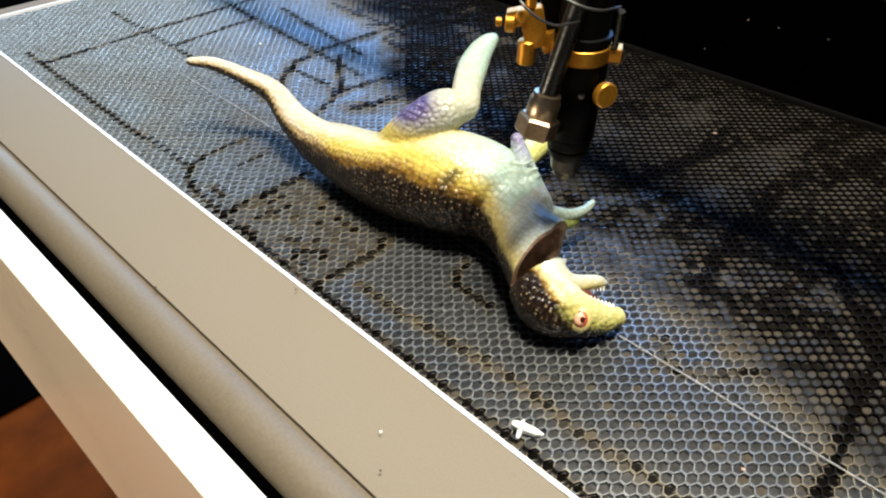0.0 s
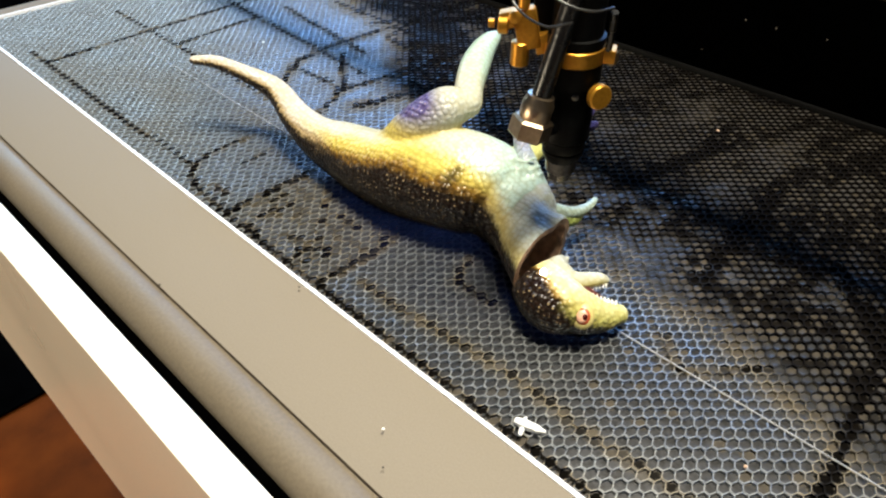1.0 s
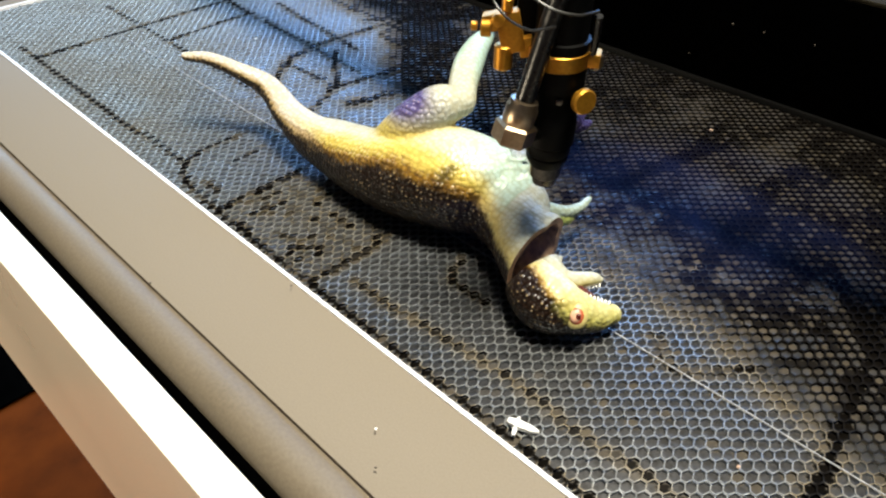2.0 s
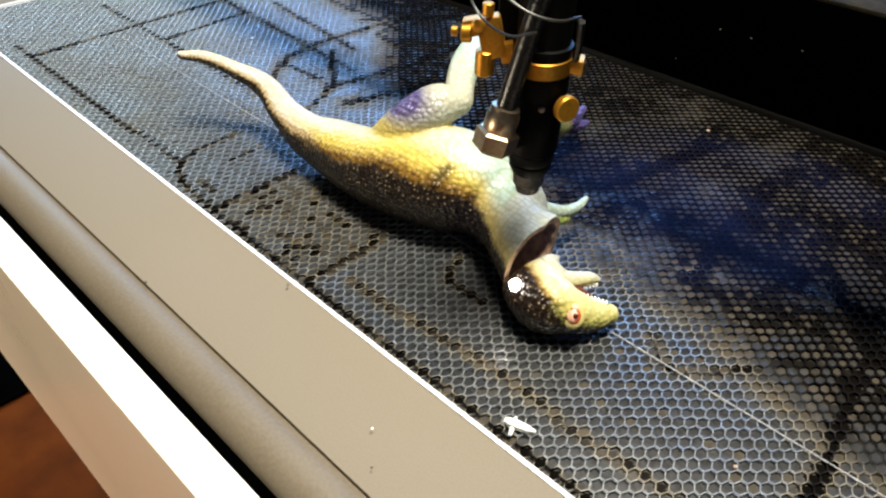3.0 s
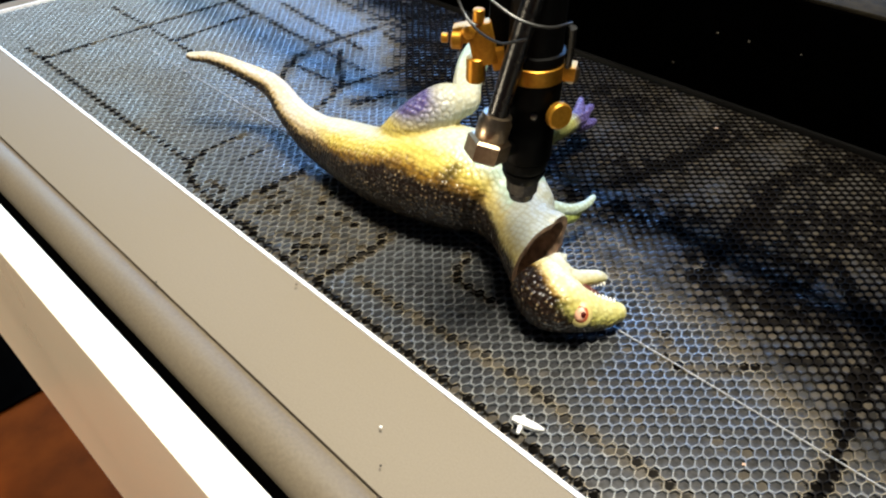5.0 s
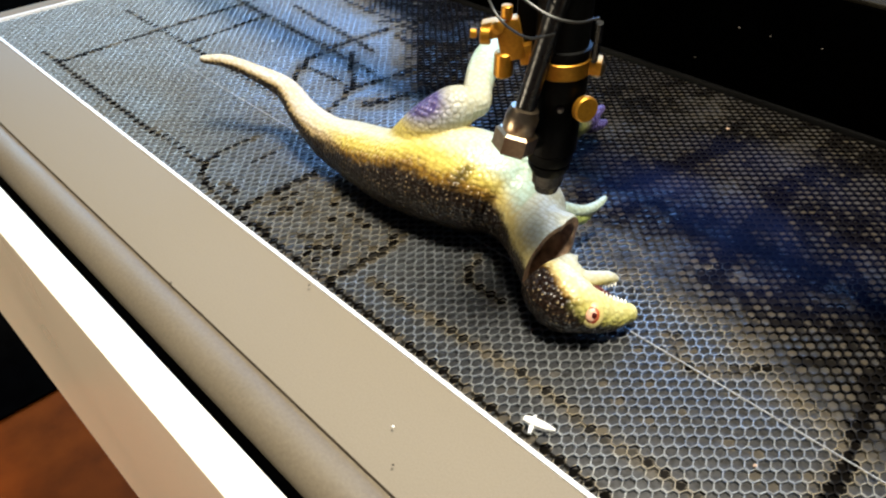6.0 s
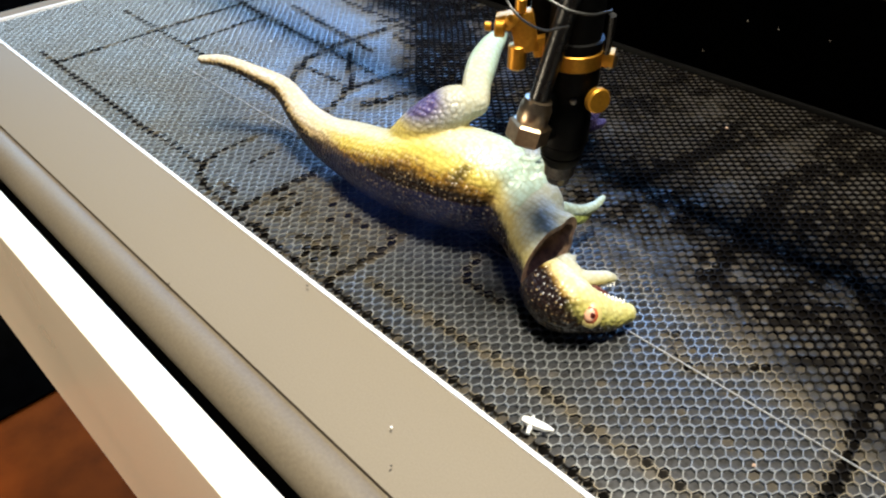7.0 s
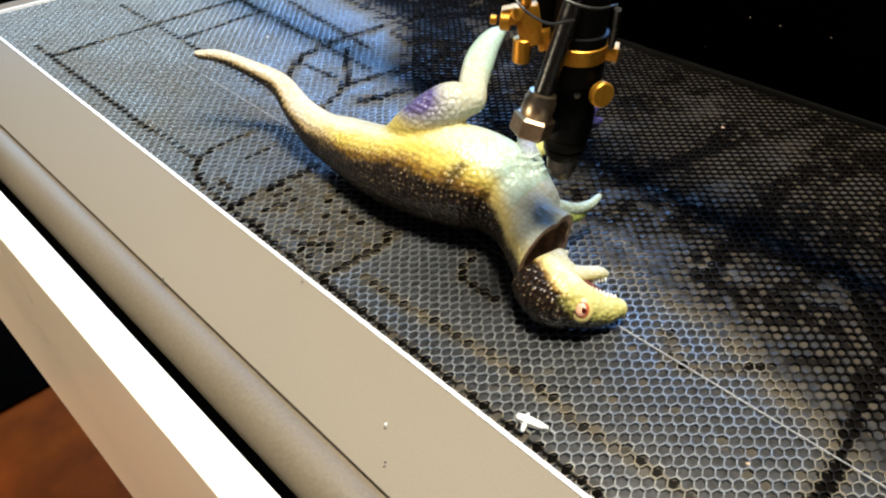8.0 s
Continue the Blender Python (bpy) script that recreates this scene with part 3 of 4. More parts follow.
# creases of skin at the root of the raised arm
FOLDS = [[(-0.1092, 0.1147, 0.0588, 0.0012), (-0.1024, 0.1171, 0.0552, 0.0020), (-0.0956, 0.1232, 0.0548, 0.0020), (-0.0915, 0.1296, 0.0570, 0.0012)],
         [(-0.1053, 0.1137, 0.0546, 0.0012), (-0.0980, 0.1170, 0.0513, 0.0020), (-0.0917, 0.1232, 0.0514, 0.0020), (-0.0882, 0.1293, 0.0538, 0.0012)],
         [(-0.1048, 0.1205, 0.0602, 0.0012), (-0.0998, 0.1236, 0.0587, 0.0018), (-0.0954, 0.1297, 0.0604, 0.0012)]]
HEAD_SPINE = [(-0.0680, 0.0930, 0.0210, 0.0160), (-0.0560, 0.0868, 0.0190, 0.0165), (-0.0464, 0.0805, 0.0182, 0.0174), (-0.0340, 0.0762, 0.0178, 0.0174),
              (-0.0223, 0.0827, 0.0147, 0.0133), (-0.0138, 0.0918, 0.0108, 0.0094), (-0.0088, 0.1014, 0.0090, 0.0062)]


def torso_rule(s, p):
    # the brown narrows to a band along the back at the chest
    s = s + 0.23 + 0.09 * np.clip((p[:, 0] + 0.150) / 0.025, 0, 1)
    c = blend(BROWN, OCHRE, (s - 0.02) / 0.2)
    c = blend(c, YELLOW, (s - 0.20) / 0.22)
    c = blend(c, PALE, (s - 0.56) / 0.3)
    tail = np.clip((-0.225 - p[:, 0]) / 0.05, 0, 1)
    c = blend(c, blend(blend(BROWN, np.array([0.45, 0.33, 0.16]), (s + 0.12) / 0.2), np.array([0.53, 0.50, 0.45]), (s - 0.06) / 0.3), tail)
    neck = np.clip((p[:, 0] + 0.108) / 0.015, 0, 1)
    c = blend(c, blend(blend(BROWN, np.array([0.50, 0.42, 0.18]), (s - 0.02) / 0.22), np.array([0.44, 0.47, 0.43]), (s - 0.34) / 0.4), neck)
    chest = np.clip((p[:, 0] + 0.150) / 0.03, 0, 1) * np.clip((s - 0.45) / 0.4, 0, 1)
    c = blend(c, MINT, 0.75 * chest * (p[:, 0] < -0.085))
    # the dark of a skin crease, painted in as a brown line
    crease_shade = np.exp(-((p[:, 0] + 0.121 - 0.25 * (p[:, 1] - 0.1)) / 0.0035) ** 2) * (s < 0.5)
    c = blend(c, BROWN, 0.75 * crease_shade)
    # the thigh swells out of the flank
    axis = np.array(smooth_curve(THIGH, 6))
    d = (np.linalg.norm(p[:, None, :] - axis[None, :, :3], axis=2) / axis[None, :, 3]).min(1)
    up = (p[:, 2] - 0.066) / 0.016
    return blend(c, leg_rule(up, p), (1.34 - d) / 0.3 * np.clip((p[:, 2] - 0.046) / 0.014, 0, 1))


def leg_rule(s, p):
    c = blend(YELLOW, PALE, (s + 0.1) / 0.5)
    c = blend(c, MINT, np.clip((p[:, 1] - 0.138) / 0.02, 0, 1) * 0.85)
    patch = np.exp(-(((p - np.array([-0.1725, 0.1020, 0.0790])) / np.array([0.017, 0.013, 0.010])) ** 2).sum(1))
    return blend(c, VIOLET, patch * 2.0)


def head_rule(s, p):
    c = blend(BROWN * 1.3, OCHRE, (s - 0.06) / 0.14)
    c = blend(c, np.array([0.58, 0.50, 0.23]), (s - 0.15) / 0.18)
    c = blend(c, np.array([0.70, 0.65, 0.44]), (s - 0.32) / 0.35)
    snout = np.clip((p[:, 0] + 0.027) / 0.010, 0, 1)
    olive = blend(BROWN * 1.5, np.array([0.42, 0.40, 0.12]), (s + 0.18) / 0.3)
    c = blend(c, blend(olive, np.array([0.60, 0.58, 0.30]), (s - 0.25) / 0.6), snout)
    return blend(c, PALE, np.clip((p[:, 1] - 0.086) / 0.012, 0, 1) * np.clip((-0.020 - p[:, 0]) / 0.01, 0, 1))


def arm_rule(s, p):
    return blend(np.array([0.42, 0.50, 0.14]), MINT * 0.6 + PALE * 0.4, (s + 0.4) / 0.5)


def foot_rule(s, p):
    return blend(np.array([0.55, 0.55, 0.2]), VIOLET * 1.1, (p[:, 1] - 0.224) / 0.010)


def build_dinosaur():
    toy = tagged(new("toy_dinosaur"), "rubber toy dinosaur lying on its side, neck cut through", "toy")
    body = fused("body", [SPINE, THIGH, [(-0.070, 0.104, 0.034, 0.013), (-0.062, 0.108, 0.036, 0.0105)], [(-0.100, 0.125, 0.040, 0.015), (-0.085, 0.118, 0.036, 0.014)]] + FOLDS,
                 0.0013, [SKIN, CUT], toy, "brown-backed, yellow-flanked scaly body, violet thigh patch")
    slice_off(body, (CUT_X, 0.09, 0.02), (1, 0, 0), 0.014)
    paint(body, SPINE, (0.0, 0.62, 0.78), torso_rule)
    shin = [(-0.1537, 0.1320, 0.0750, 0.0093), (-0.1634, 0.1433, 0.0786, 0.0095), (-0.1771, 0.1635, 0.0816, 0.0102), (-0.1877, 0.1831, 0.0838, 0.0086), (-0.1913, 0.1947, 0.0859, 0.0067), (-0.1930, 0.2019, 0.0866, 0.0044)]
    leg = fused("leg", [shin], 0.0012, [SMOOTH_SKIN, SMOOTH_SKIN], toy, "raised pale mint lower leg, foot end hidden")
    paint(leg, shin, (-0.1, 0.2, 1.0), leg_rule)
    arm = [(-0.082, 0.122, 0.033, 0.0070), (-0.0774, 0.1310, 0.030, 0.0050), (-0.0715, 0.1408, 0.0270, 0.0038), (-0.0689, 0.1525, 0.026, 0.0031), (-0.0695, 0.1621, 0.027, 0.0021)]
    claw = [(-0.0760, 0.132, 0.026, 0.0050), (-0.0715, 0.1400, 0.0215, 0.0042), (-0.0700, 0.1470, 0.0215, 0.0026)]
    a = fused("arm", [arm, claw], 0.0009, [SKIN, SKIN], toy, "small pale arm with green underside")
    paint(a, arm, (0, 0, 1), arm_rule)
    arm2 = [(-0.098, 0.126, 0.045, 0.0110), (-0.1038, 0.1311, 0.052, 0.0078), (-0.1125, 0.1380, 0.0565, 0.0056), (-0.1185, 0.1415, 0.0615, 0.0038)]
    a = fused("arm", [arm2], 0.0009, [SKIN, SKIN], toy, "small upright arm with violet-grey fingers")
    paint(a, arm2, (0, 0, 1), lambda s, p: blend(MINT * 0.7 + PALE * 0.3, VIOLET + 0.12, (p[:, 2] - 0.055) / 0.008))
    shank = [(-0.128, 0.140, 0.030, 0.014), (-0.1345, 0.170, 0.027, 0.0100), (-0.1380, 0.200, 0.027, 0.0080), (-0.1370, 0.218, 0.027, 0.0074), (-0.1375, 0.238, 0.0265, 0.0070)]
    toes = [[(-0.1380, 0.238, 0.028, 0.0050), (-0.1440, 0.249, 0.030, 0.0036), (-0.1500, 0.259, 0.030, 0.0026)],
            [(-0.1375, 0.240, 0.025, 0.0050), (-0.1400, 0.253, 0.026, 0.0038), (-0.1430, 0.263, 0.025, 0.0030)],
            [(-0.1345, 0.238, 0.022, 0.0048), (-0.1335, 0.248, 0.020, 0.0038), (-0.1350, 0.257, 0.018, 0.0030)]]
    f = fused("leg", [shank] + toes, 0.0010, [SKIN, SKIN], toy, "far leg with violet toes")
    paint(f, shank, (0, 0, 1), foot_rule)
    return toy


def build_head():
    """The cut head, its origin on the bed under the neck."""
    head = tagged(new("dinosaur_head"), "yellow-green toy dinosaur head, severed, mouth open", "toy head")
    jaw = [(-0.0540, 0.0916, 0.0236, 0.0123), (-0.0419, 0.0885, 0.0258, 0.0091), (-0.0347, 0.0924, 0.0240, 0.0056), (-0.0299, 0.0992, 0.0232, 0.0045), (-0.0258, 0.1048, 0.0231, 0.0037), (-0.0232, 0.1079, 0.0219, 0.0024)]
    chin = [(-0.0447, 0.0919, 0.0278, 0.0044), (-0.0444, 0.0988, 0.0309, 0.0013)]
    skull = fused("skull", [HEAD_SPINE, [(-0.0300, 0.0790, 0.0210, 0.0125), (-0.0200, 0.0845, 0.0150, 0.0085)]], 0.0011, [SKIN, CUT], head)
    slice_off(skull, HINGE, WEDGE)
    paint(skull, HEAD_SPINE, (0.42, 0.75, 0.48), head_rule)
    lower = fused("jaw", [jaw, chin], 0.0009, [SMOOTH_SKIN, CUT], head, "pale lower jaw")
    slice_off(lower, HINGE, WEDGE)
    paint(lower, jaw, (-0.2, 0.7, 0.6), lambda s, p: blend(np.array([0.66, 0.60, 0.30]), PALE, (s + 0.6) / 0.7))
    # inside of the mouth
    bm = bmesh.new()
    sweep(bm, [(-0.0340, 0.0885, 0.0208), (-0.0270, 0.0945, 0.0185), (-0.0200, 0.1000, 0.0150)], [0.0046, 0.0040, 0.0016], 12)
    part("mouth_lining", bm, MOUTH, head)
    rng = random.Random(4)
    for a, b, up, n in (((-0.0285, 0.0970, 0.0188), (-0.0222, 0.1066, 0.0205), 0.0020, 7), ((-0.0215, 0.0940, 0.0192), (-0.0110, 0.1010, 0.0162), -0.0017, 7)):
        for i in range(n):
            p = Vector(a).lerp(Vector(b), i / (n - 1))
            aim = Vector((0.55, -0.55, -0.35)).normalized() * abs(up) if up > 0 else Vector((-0.5, 0.6, 0.55)).normalized() * abs(up)
            bm = bmesh.new()
            sweep(bm, [p - aim * 0.4, p + aim * 0.4, p + aim * (1.0 + 0.3 * rng.random())], [0.0009, 0.0008, 0.0002], 7)
            part("tooth", bm, TOOTH, head)
    # eye: swollen lid, red rim, pale ball and dark red pupil
    c, look_dir = Vector((-0.0150, 0.0747, 0.0218)), Vector((0.40, -0.64, 0.66)).normalized()
    turn = look_dir.to_track_quat("Z", "Y").to_matrix().to_4x4()
    side = (turn @ Vector((1, 0, 0, 0))).to_3d()
    eye = None
    for nm, r, lift, shift, mat in (("eye", 0.0072, -0.0004, 0, EYE_LID), ("eye_rim", 0.0047, 0.0012, 0, EYE_RED), ("eyeball", 0.0036, 0.0021, -0.0004, EYE_WHITE), ("pupil", 0.0017, 0.0031, 0.0010, EYE_BLACK)):
        bm = bmesh.new()
        bmesh.ops.create_uvsphere(bm, u_segments=18, v_segments=10, radius=r, matrix=Matrix.Translation(c + look_dir * lift + side * shift) @ turn @ Matrix.Diagonal((0.86, 1.0, 0.36, 1)))
        piece = part(nm, bm, mat, eye or head)
        eye = eye or piece
    return head


# ---- the laser head ----
HH, HR = Vector((-0.601, 0.799, 0.0)), Vector((0.799, 0.601, 0.0))   # away from and across the front corner


def hp(r, z, near=0.0):
    """A place on the laser head: across, height over the bed, and towards the front corner."""
    return HR * r - HH * near + Vector((0, 0, z))


def aimed(centre, direction):
    return Matrix.Translation(centre) @ Vector(direction).normalized().to_track_quat("Z", "Y").to_matrix().to_4x4()


def build_laser_head():
    head = tagged(new("laser_cutting_module"), "black laser head with gold clamp, nozzle and air hose", "laser head")
    bm = bmesh.new()
    lathe(bm, [(0.0113, 0.1035), (0.0125, 0.1045), (0.0125, 0.1185), (0.0118, 0.1195), (0.0118, 0.134), (0.0136, 0.1345), (0.0136, 0.158), (0.0122, 0.1585), (0.0122, 0.200)])
    part("lens_tube", bm, ANODISED, head)
    bm = bmesh.new()
    lathe(bm, [(0.0086, 0.0905), (0.0106, 0.0945), (0.0108, 0.0965), (0.0102, 0.0968), (0.0114, 0.0990), (0.0114, 0.1033)])
    part("nozzle", bm, ANODISED, head, "black conical nozzle")
    bm = bmesh.new()
    lathe(bm, [(0.0046, 0.0782), (0.0060, 0.0790), (0.0068, 0.0830), (0.0078, 0.0838), (0.0084, 0.0904)])
    part("nozzle_tip", bm, TIP, head, "bare metal nozzle tip")
    # gold clamp round the tube
    bm = bmesh.new()
    lathe(bm, [(0.0138, 0.1455), (0.0143, 0.1459), (0.0143, 0.1528), (0.0138, 0.1532)])
    box(bm, (0.0, -0.0045, 0.1462), (0.019, 0.0045, 0.1525), 0.0006)
    clamp = part("clamp", bm, BRASS, head, "gold anodised clamp ring")
    clamp.matrix_basis = pose(0, 0, 0, 0, 0, 30)
    bm = bmesh.new()
    lathe(bm, [(0.0020, -0.006), (0.0020, 0.0), (0.0040, 0.0002), (0.0042, 0.0026), (0.0030, 0.0040)], aimed(hp(0.0158, 0.1478, 0.0015), HR - HH * 0.6), 16)
    part("screw", bm, NICKEL, head)
    bm = bmesh.new()
    lathe(bm, [(0.0022, -0.008), (0.0022, 0.0), (0.0056, 0.0003), (0.0061, 0.0009), (0.0061, 0.0036), (0.0054, 0.0044)], aimed(hp(0.0120, 0.1322, 0.0105), HR * 0.55 - HH * 0.9 + Vector((0, 0, 0.12))), 28)
    part("thumb_screw", bm, BRASS, head, "round brass thumb screw")
    bm = bmesh.new()
    lathe(bm, [(0.0016, 0.0), (0.0016, 0.0006), (0.0010, 0.0009)], aimed(hp(0.0022, 0.1310, 0.0119), -HH), 14)
    part("grub_screw", bm, TIP, head)
    # air fitting: hexagon, shoulder and collar, tipped like the hose
    axis = (hp(-0.0040, 0.181, 0.015) - hp(-0.0145, 0.1335, 0.019)).normalized()
    foot = hp(-0.0183, 0.1135, 0.0185)
    bm = bmesh.new()
    lathe(bm, [(0.0092, -0.0015), (0.0103, -0.0005), (0.0103, 0.0078), (0.0088, 0.0090)], aimed(foot, axis) @ pose(0, 0, 0, 0, 0, 8), 6)
    fitting = part("air_fitting", bm, NICKEL, head, "nickel-plated hexagonal air fitting")
    bm = bmesh.new()
    lathe(bm, [(0.0074, 0.0088), (0.0077, 0.0094), (0.0077, 0.0168), (0.0070, 0.0180), (0.0066, 0.0205), (0.0054, 0.0208)], aimed(foot, axis), 24)
    part("collar", bm, NICKEL, fitting)
    bm = bmesh.new()
    sweep(bm, [hp(-0.004, 0.112, 0.006), hp(-0.012, 0.1135, 0.014), foot + axis * 0.002], [0.0040] * 3, 14)
    part("elbow", bm, ANODISED, fitting)
    bm = bmesh.new()
    pts = smooth_curve([tuple(foot + axis * 0.014), tuple(foot + axis * 0.035), tuple(foot + axis * 0.06), tuple(foot + axis * 0.078 + Vector((0.001, 0, 0.002)))], 5)
    sweep(bm, pts, [0.0047] * len(pts), 16)
    part("air_hose", bm, RUBBER, head, "shiny black air hose")
    # mirror mount in gold with its adjusting screws
    bm = bmesh.new()
    at = aimed(hp(-0.0240, 0.159, -0.002), -HH)
    box(bm, (-0.0050, -0.0105, -0.0040), (0.0060, 0.0085, 0.0040), 0.0010)
    box(bm, (-0.0110, 0.0010, -0.0035), (-0.0030, 0.0090, 0.0035), 0.0010)
    box(bm, (0.0030, -0.0140, -0.0045), (0.0150, -0.0045, 0.0035), 0.0010)
    mount = part("mirror_mount", bm, BRASS, head, "gold anodised mirror mount")
    mount.matrix_basis = at @ pose(0, 0, 0, 0, 0, 14)
    for nm, c, d, r, h in (("adjusting_post", hp(-0.0258, 0.1400, -0.001), (0, 0, 1), 0.0045, 0.012), ("adjusting_screw", hp(-0.0290, 0.1655, 0.003), -HH, 0.0030, 0.0035),
                           ("adjusting_screw", hp(-0.0320, 0.1600, 0.001), -HR, 0.0042, 0.005), ("adjusting_screw", hp(-0.0385, 0.1606, 0.001), -HR, 0.0022, 0.003), ("adjusting_screw", hp(-0.0255, 0.168, 0.0), (0, 0, 1), 0.0026, 0.006)):
        bm = bmesh.new()
        lathe(bm, [(r * 0.85, 0.0), (r, r * 0.15), (r, h - r * 0.15), (r * 0.8, h)], aimed(c, d), 18)
        part(nm, bm, BRASS, head)
    bm = bmesh.new()
    box(bm, (-0.0062, -0.0150, -0.0060), (0.0062, 0.0190, 0.0050), 0.0012)
    housing = part("mirror_housing", bm, ANODISED, head, "black mirror housing")
    housing.matrix_basis = aimed(hp(-0.0150, 0.167, -0.008), -HH)
    # carriage block and cables above
    bm = bmesh.new()
    box(bm, (-0.012, 0.0145, 0.190), (0.016, 0.032, 0.240), 0.003)
    box(bm, (-0.004, 0.030, 0.196), (0.004, 0.126, 0.204), 0.001)
    box(bm, (-0.004, 0.114, 0.1697), (0.004, 0.126, 0.197), 0.001)
    part("carriage", bm, BLACK, head)
    for pts, r in (([hp(-0.052, 0.200, -0.004), hp(-0.030, 0.1885, 0.008), hp(-0.010, 0.1795, 0.021), hp(0.004, 0.1755, 0.020), hp(0.014, 0.174, 0.010)], 0.0006),
                   ([hp(-0.040, 0.190, -0.004), hp(-0.030, 0.172, 0.006), hp(-0.016, 0.168, 0.020), hp(-0.004, 0.171, 0.0225)], 0.0006),
                   ([hp(0.0145, 0.172, 0.010), hp(0.0150, 0.160, 0.006), hp(0.0145, 0.148, 0.004)], 0.0018)):
        rows = smooth_curve([tuple(q) for q in pts], 6)
        bm = bmesh.new()
        sweep(bm, rows, [r] * len(rows), 8)
        part("cable", bm, WIRE if r < 0.0015 else RUBBER, head)
    return head


def build_gantry():
    """The beam that carries the laser head, its origin under the head's axis."""
    gantry = tagged(new("gantry_beam"), "black metal gantry beam carrying the laser head", "gantry")
    turn = Matrix.Rotation(radians(1.6), 4, "Z")
    for nm, lo, hi, mat, lab in (("beam", (-0.62, 0.112, 0.108), (0.46, 0.126, 0.167), BLACK, ""), ("top_cover", (-0.62, 0.1125, 0.1672), (0.46, 0.146, 0.1695), DUSTY, "dusty brown top cover"), ("guide_rail", (-0.62, 0.1105, 0.1045), (0.46, 0.118, 0.1078), RAIL, "dark steel guide rail under the beam")):
        bm = bmesh.new()
        box(bm, lo, hi, 0.0008)
        bm.transform(turn)
        part(nm, bm, mat, gantry, lab)
    rng = random.Random(12)
    for i in range(5):
        bm = bmesh.new()
        bmesh.ops.create_icosphere(bm, subdivisions=1, radius=0.0004 + 0.0004 * rng.random(), matrix=Matrix.Translation((-0.06 + 0.17 * rng.random(), 0.1117, 0.112 + 0.045 * rng.random())))
        bm.transform(turn)
        part("dust_fleck", bm, CRUMB, gantry)
    return gantry


# ---- small things ----
def build_scrap():
    bm = bmesh.new()
    sweep(bm, [(-0.0085, 0.0025, 0.0014), (-0.004, 0.0012, 0.0020), (0.003, 0.0, 0.0018), (0.0072, 0.0004, 0.0010)], [0.0018, 0.0027, 0.0022, 0.0007], 7)
    sweep(bm, [(-0.004, 0.001, 0.0015), (-0.0045, -0.0055, 0.0012)], [0.0016, 0.0009], 6)
    sweep(bm, [(-0.005, 0.002, 0.0016), (-0.0035, 0.0062, 0.0012)], [0.0014, 0.0006], 6)
    ob = tagged(part("plastic_scrap", bm, SCRAP), "small white plastic offcut on the honeycomb", "scrap")
    ob.matrix_basis = pose(0.0030, 0.0118, 0.0005, 0, 0, 28)


def build_crumb(name, label, x, y, z, r, mat, seed):
    rng = random.Random(seed)
    bm = bmesh.new()
    bmesh.ops.create_icosphere(bm, subdivisions=1, radius=r)
    for v in bm.verts:
        v.co = v.co * (0.75 + 0.5 * rng.random())
        v.co.z *= 0.6
    ob = tagged(part(name, bm, mat), label, "crumb", "crumbs")
    ob.matrix_basis = pose(x, y, z + r * 0.45, 0, 0, rng.random() * 180)


def build_floor():
    bm = bmesh.new()
    box(bm, (-6, -6, -0.90), (6, 6, -0.85))
    tagged(part("floor", bm, FLOOR), "dull red-brown floor under the machine", "floor", kind="structure")
    # thin near-black slab over the floor at the machine's far end
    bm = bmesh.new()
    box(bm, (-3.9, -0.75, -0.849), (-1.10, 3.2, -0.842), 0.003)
    tagged(part("floor_slab", bm, FLOOR_DARK), "thin near-black slab lying on the red-brown floor", "mat")


def build_room():
    for nm, lo, hi in (("wall_north", (-4.1, 3.6, -0.85), (3.1, 3.7, 2.0)), ("wall_west", (-4.2, -3.1, -0.85), (-4.1, 3.7, 2.0)), ("wall_east", (3.1, -3.1, -0.85), (3.2, 3.7, 2.0)), ("wall_south", (-4.1, -3.2, -0.85), (3.1, -3.1, 2.0)), ("ceiling", (-4.2, -3.2, 2.0), (3.2, 3.7, 2.1))):
        bm = bmesh.new()
        box(bm, lo, hi)
        tagged(part(nm, bm, ROOM, smooth=False), "plain dim room surface", "ceiling" if nm == "ceiling" else "wall", kind="structure")


ROOM = plain("dim_plaster", (0.12, 0.11, 0.10), 0.8, 0, 0.1, 40, 0.1, 2)

build_floor()
build_room()
build_machine()
toy = build_dinosaur()
severed = build_head()
laser = build_laser_head()
gantry = build_gantry()
build_scrap()
for i, (x, y, z, r, mat, nm, lab) in enumerate((
        (-0.478, 0.187, 0.0005, 0.0013, SCRAP, "white_crumb", "tiny white plastic crumb on the honeycomb"),
        (0.087, 0.066, 0.0005, 0.0010, TAN_CRUMB, "tan_crumb", "tiny tan crumb on the honeycomb"),
        (-0.075, 0.345, 0.0005, 0.0016, TAN_CRUMB, "tan_crumb", "tiny tan crumb on the honeycomb"),
        (-0.2185, -0.0637, 0.003, 0.0009, CRUMB, "dark_crumb", "dark speck on the painted front flange"),
        (-0.1585, -0.0065, 0.003, 0.0008, CRUMB, "dark_crumb", "dark speck on the painted front flange"),
        (-0.047, -0.0395, 0.003, 0.0007, SCRAP, "white_crumb", "pale speck on the painted front flange"),
        (-0.031, -0.054, 0.003, 0.0007, CRUMB, "dark_crumb", "dark speck on the painted front flange"))):
    build_crumb(nm, lab, x, y, z, r, mat, i)



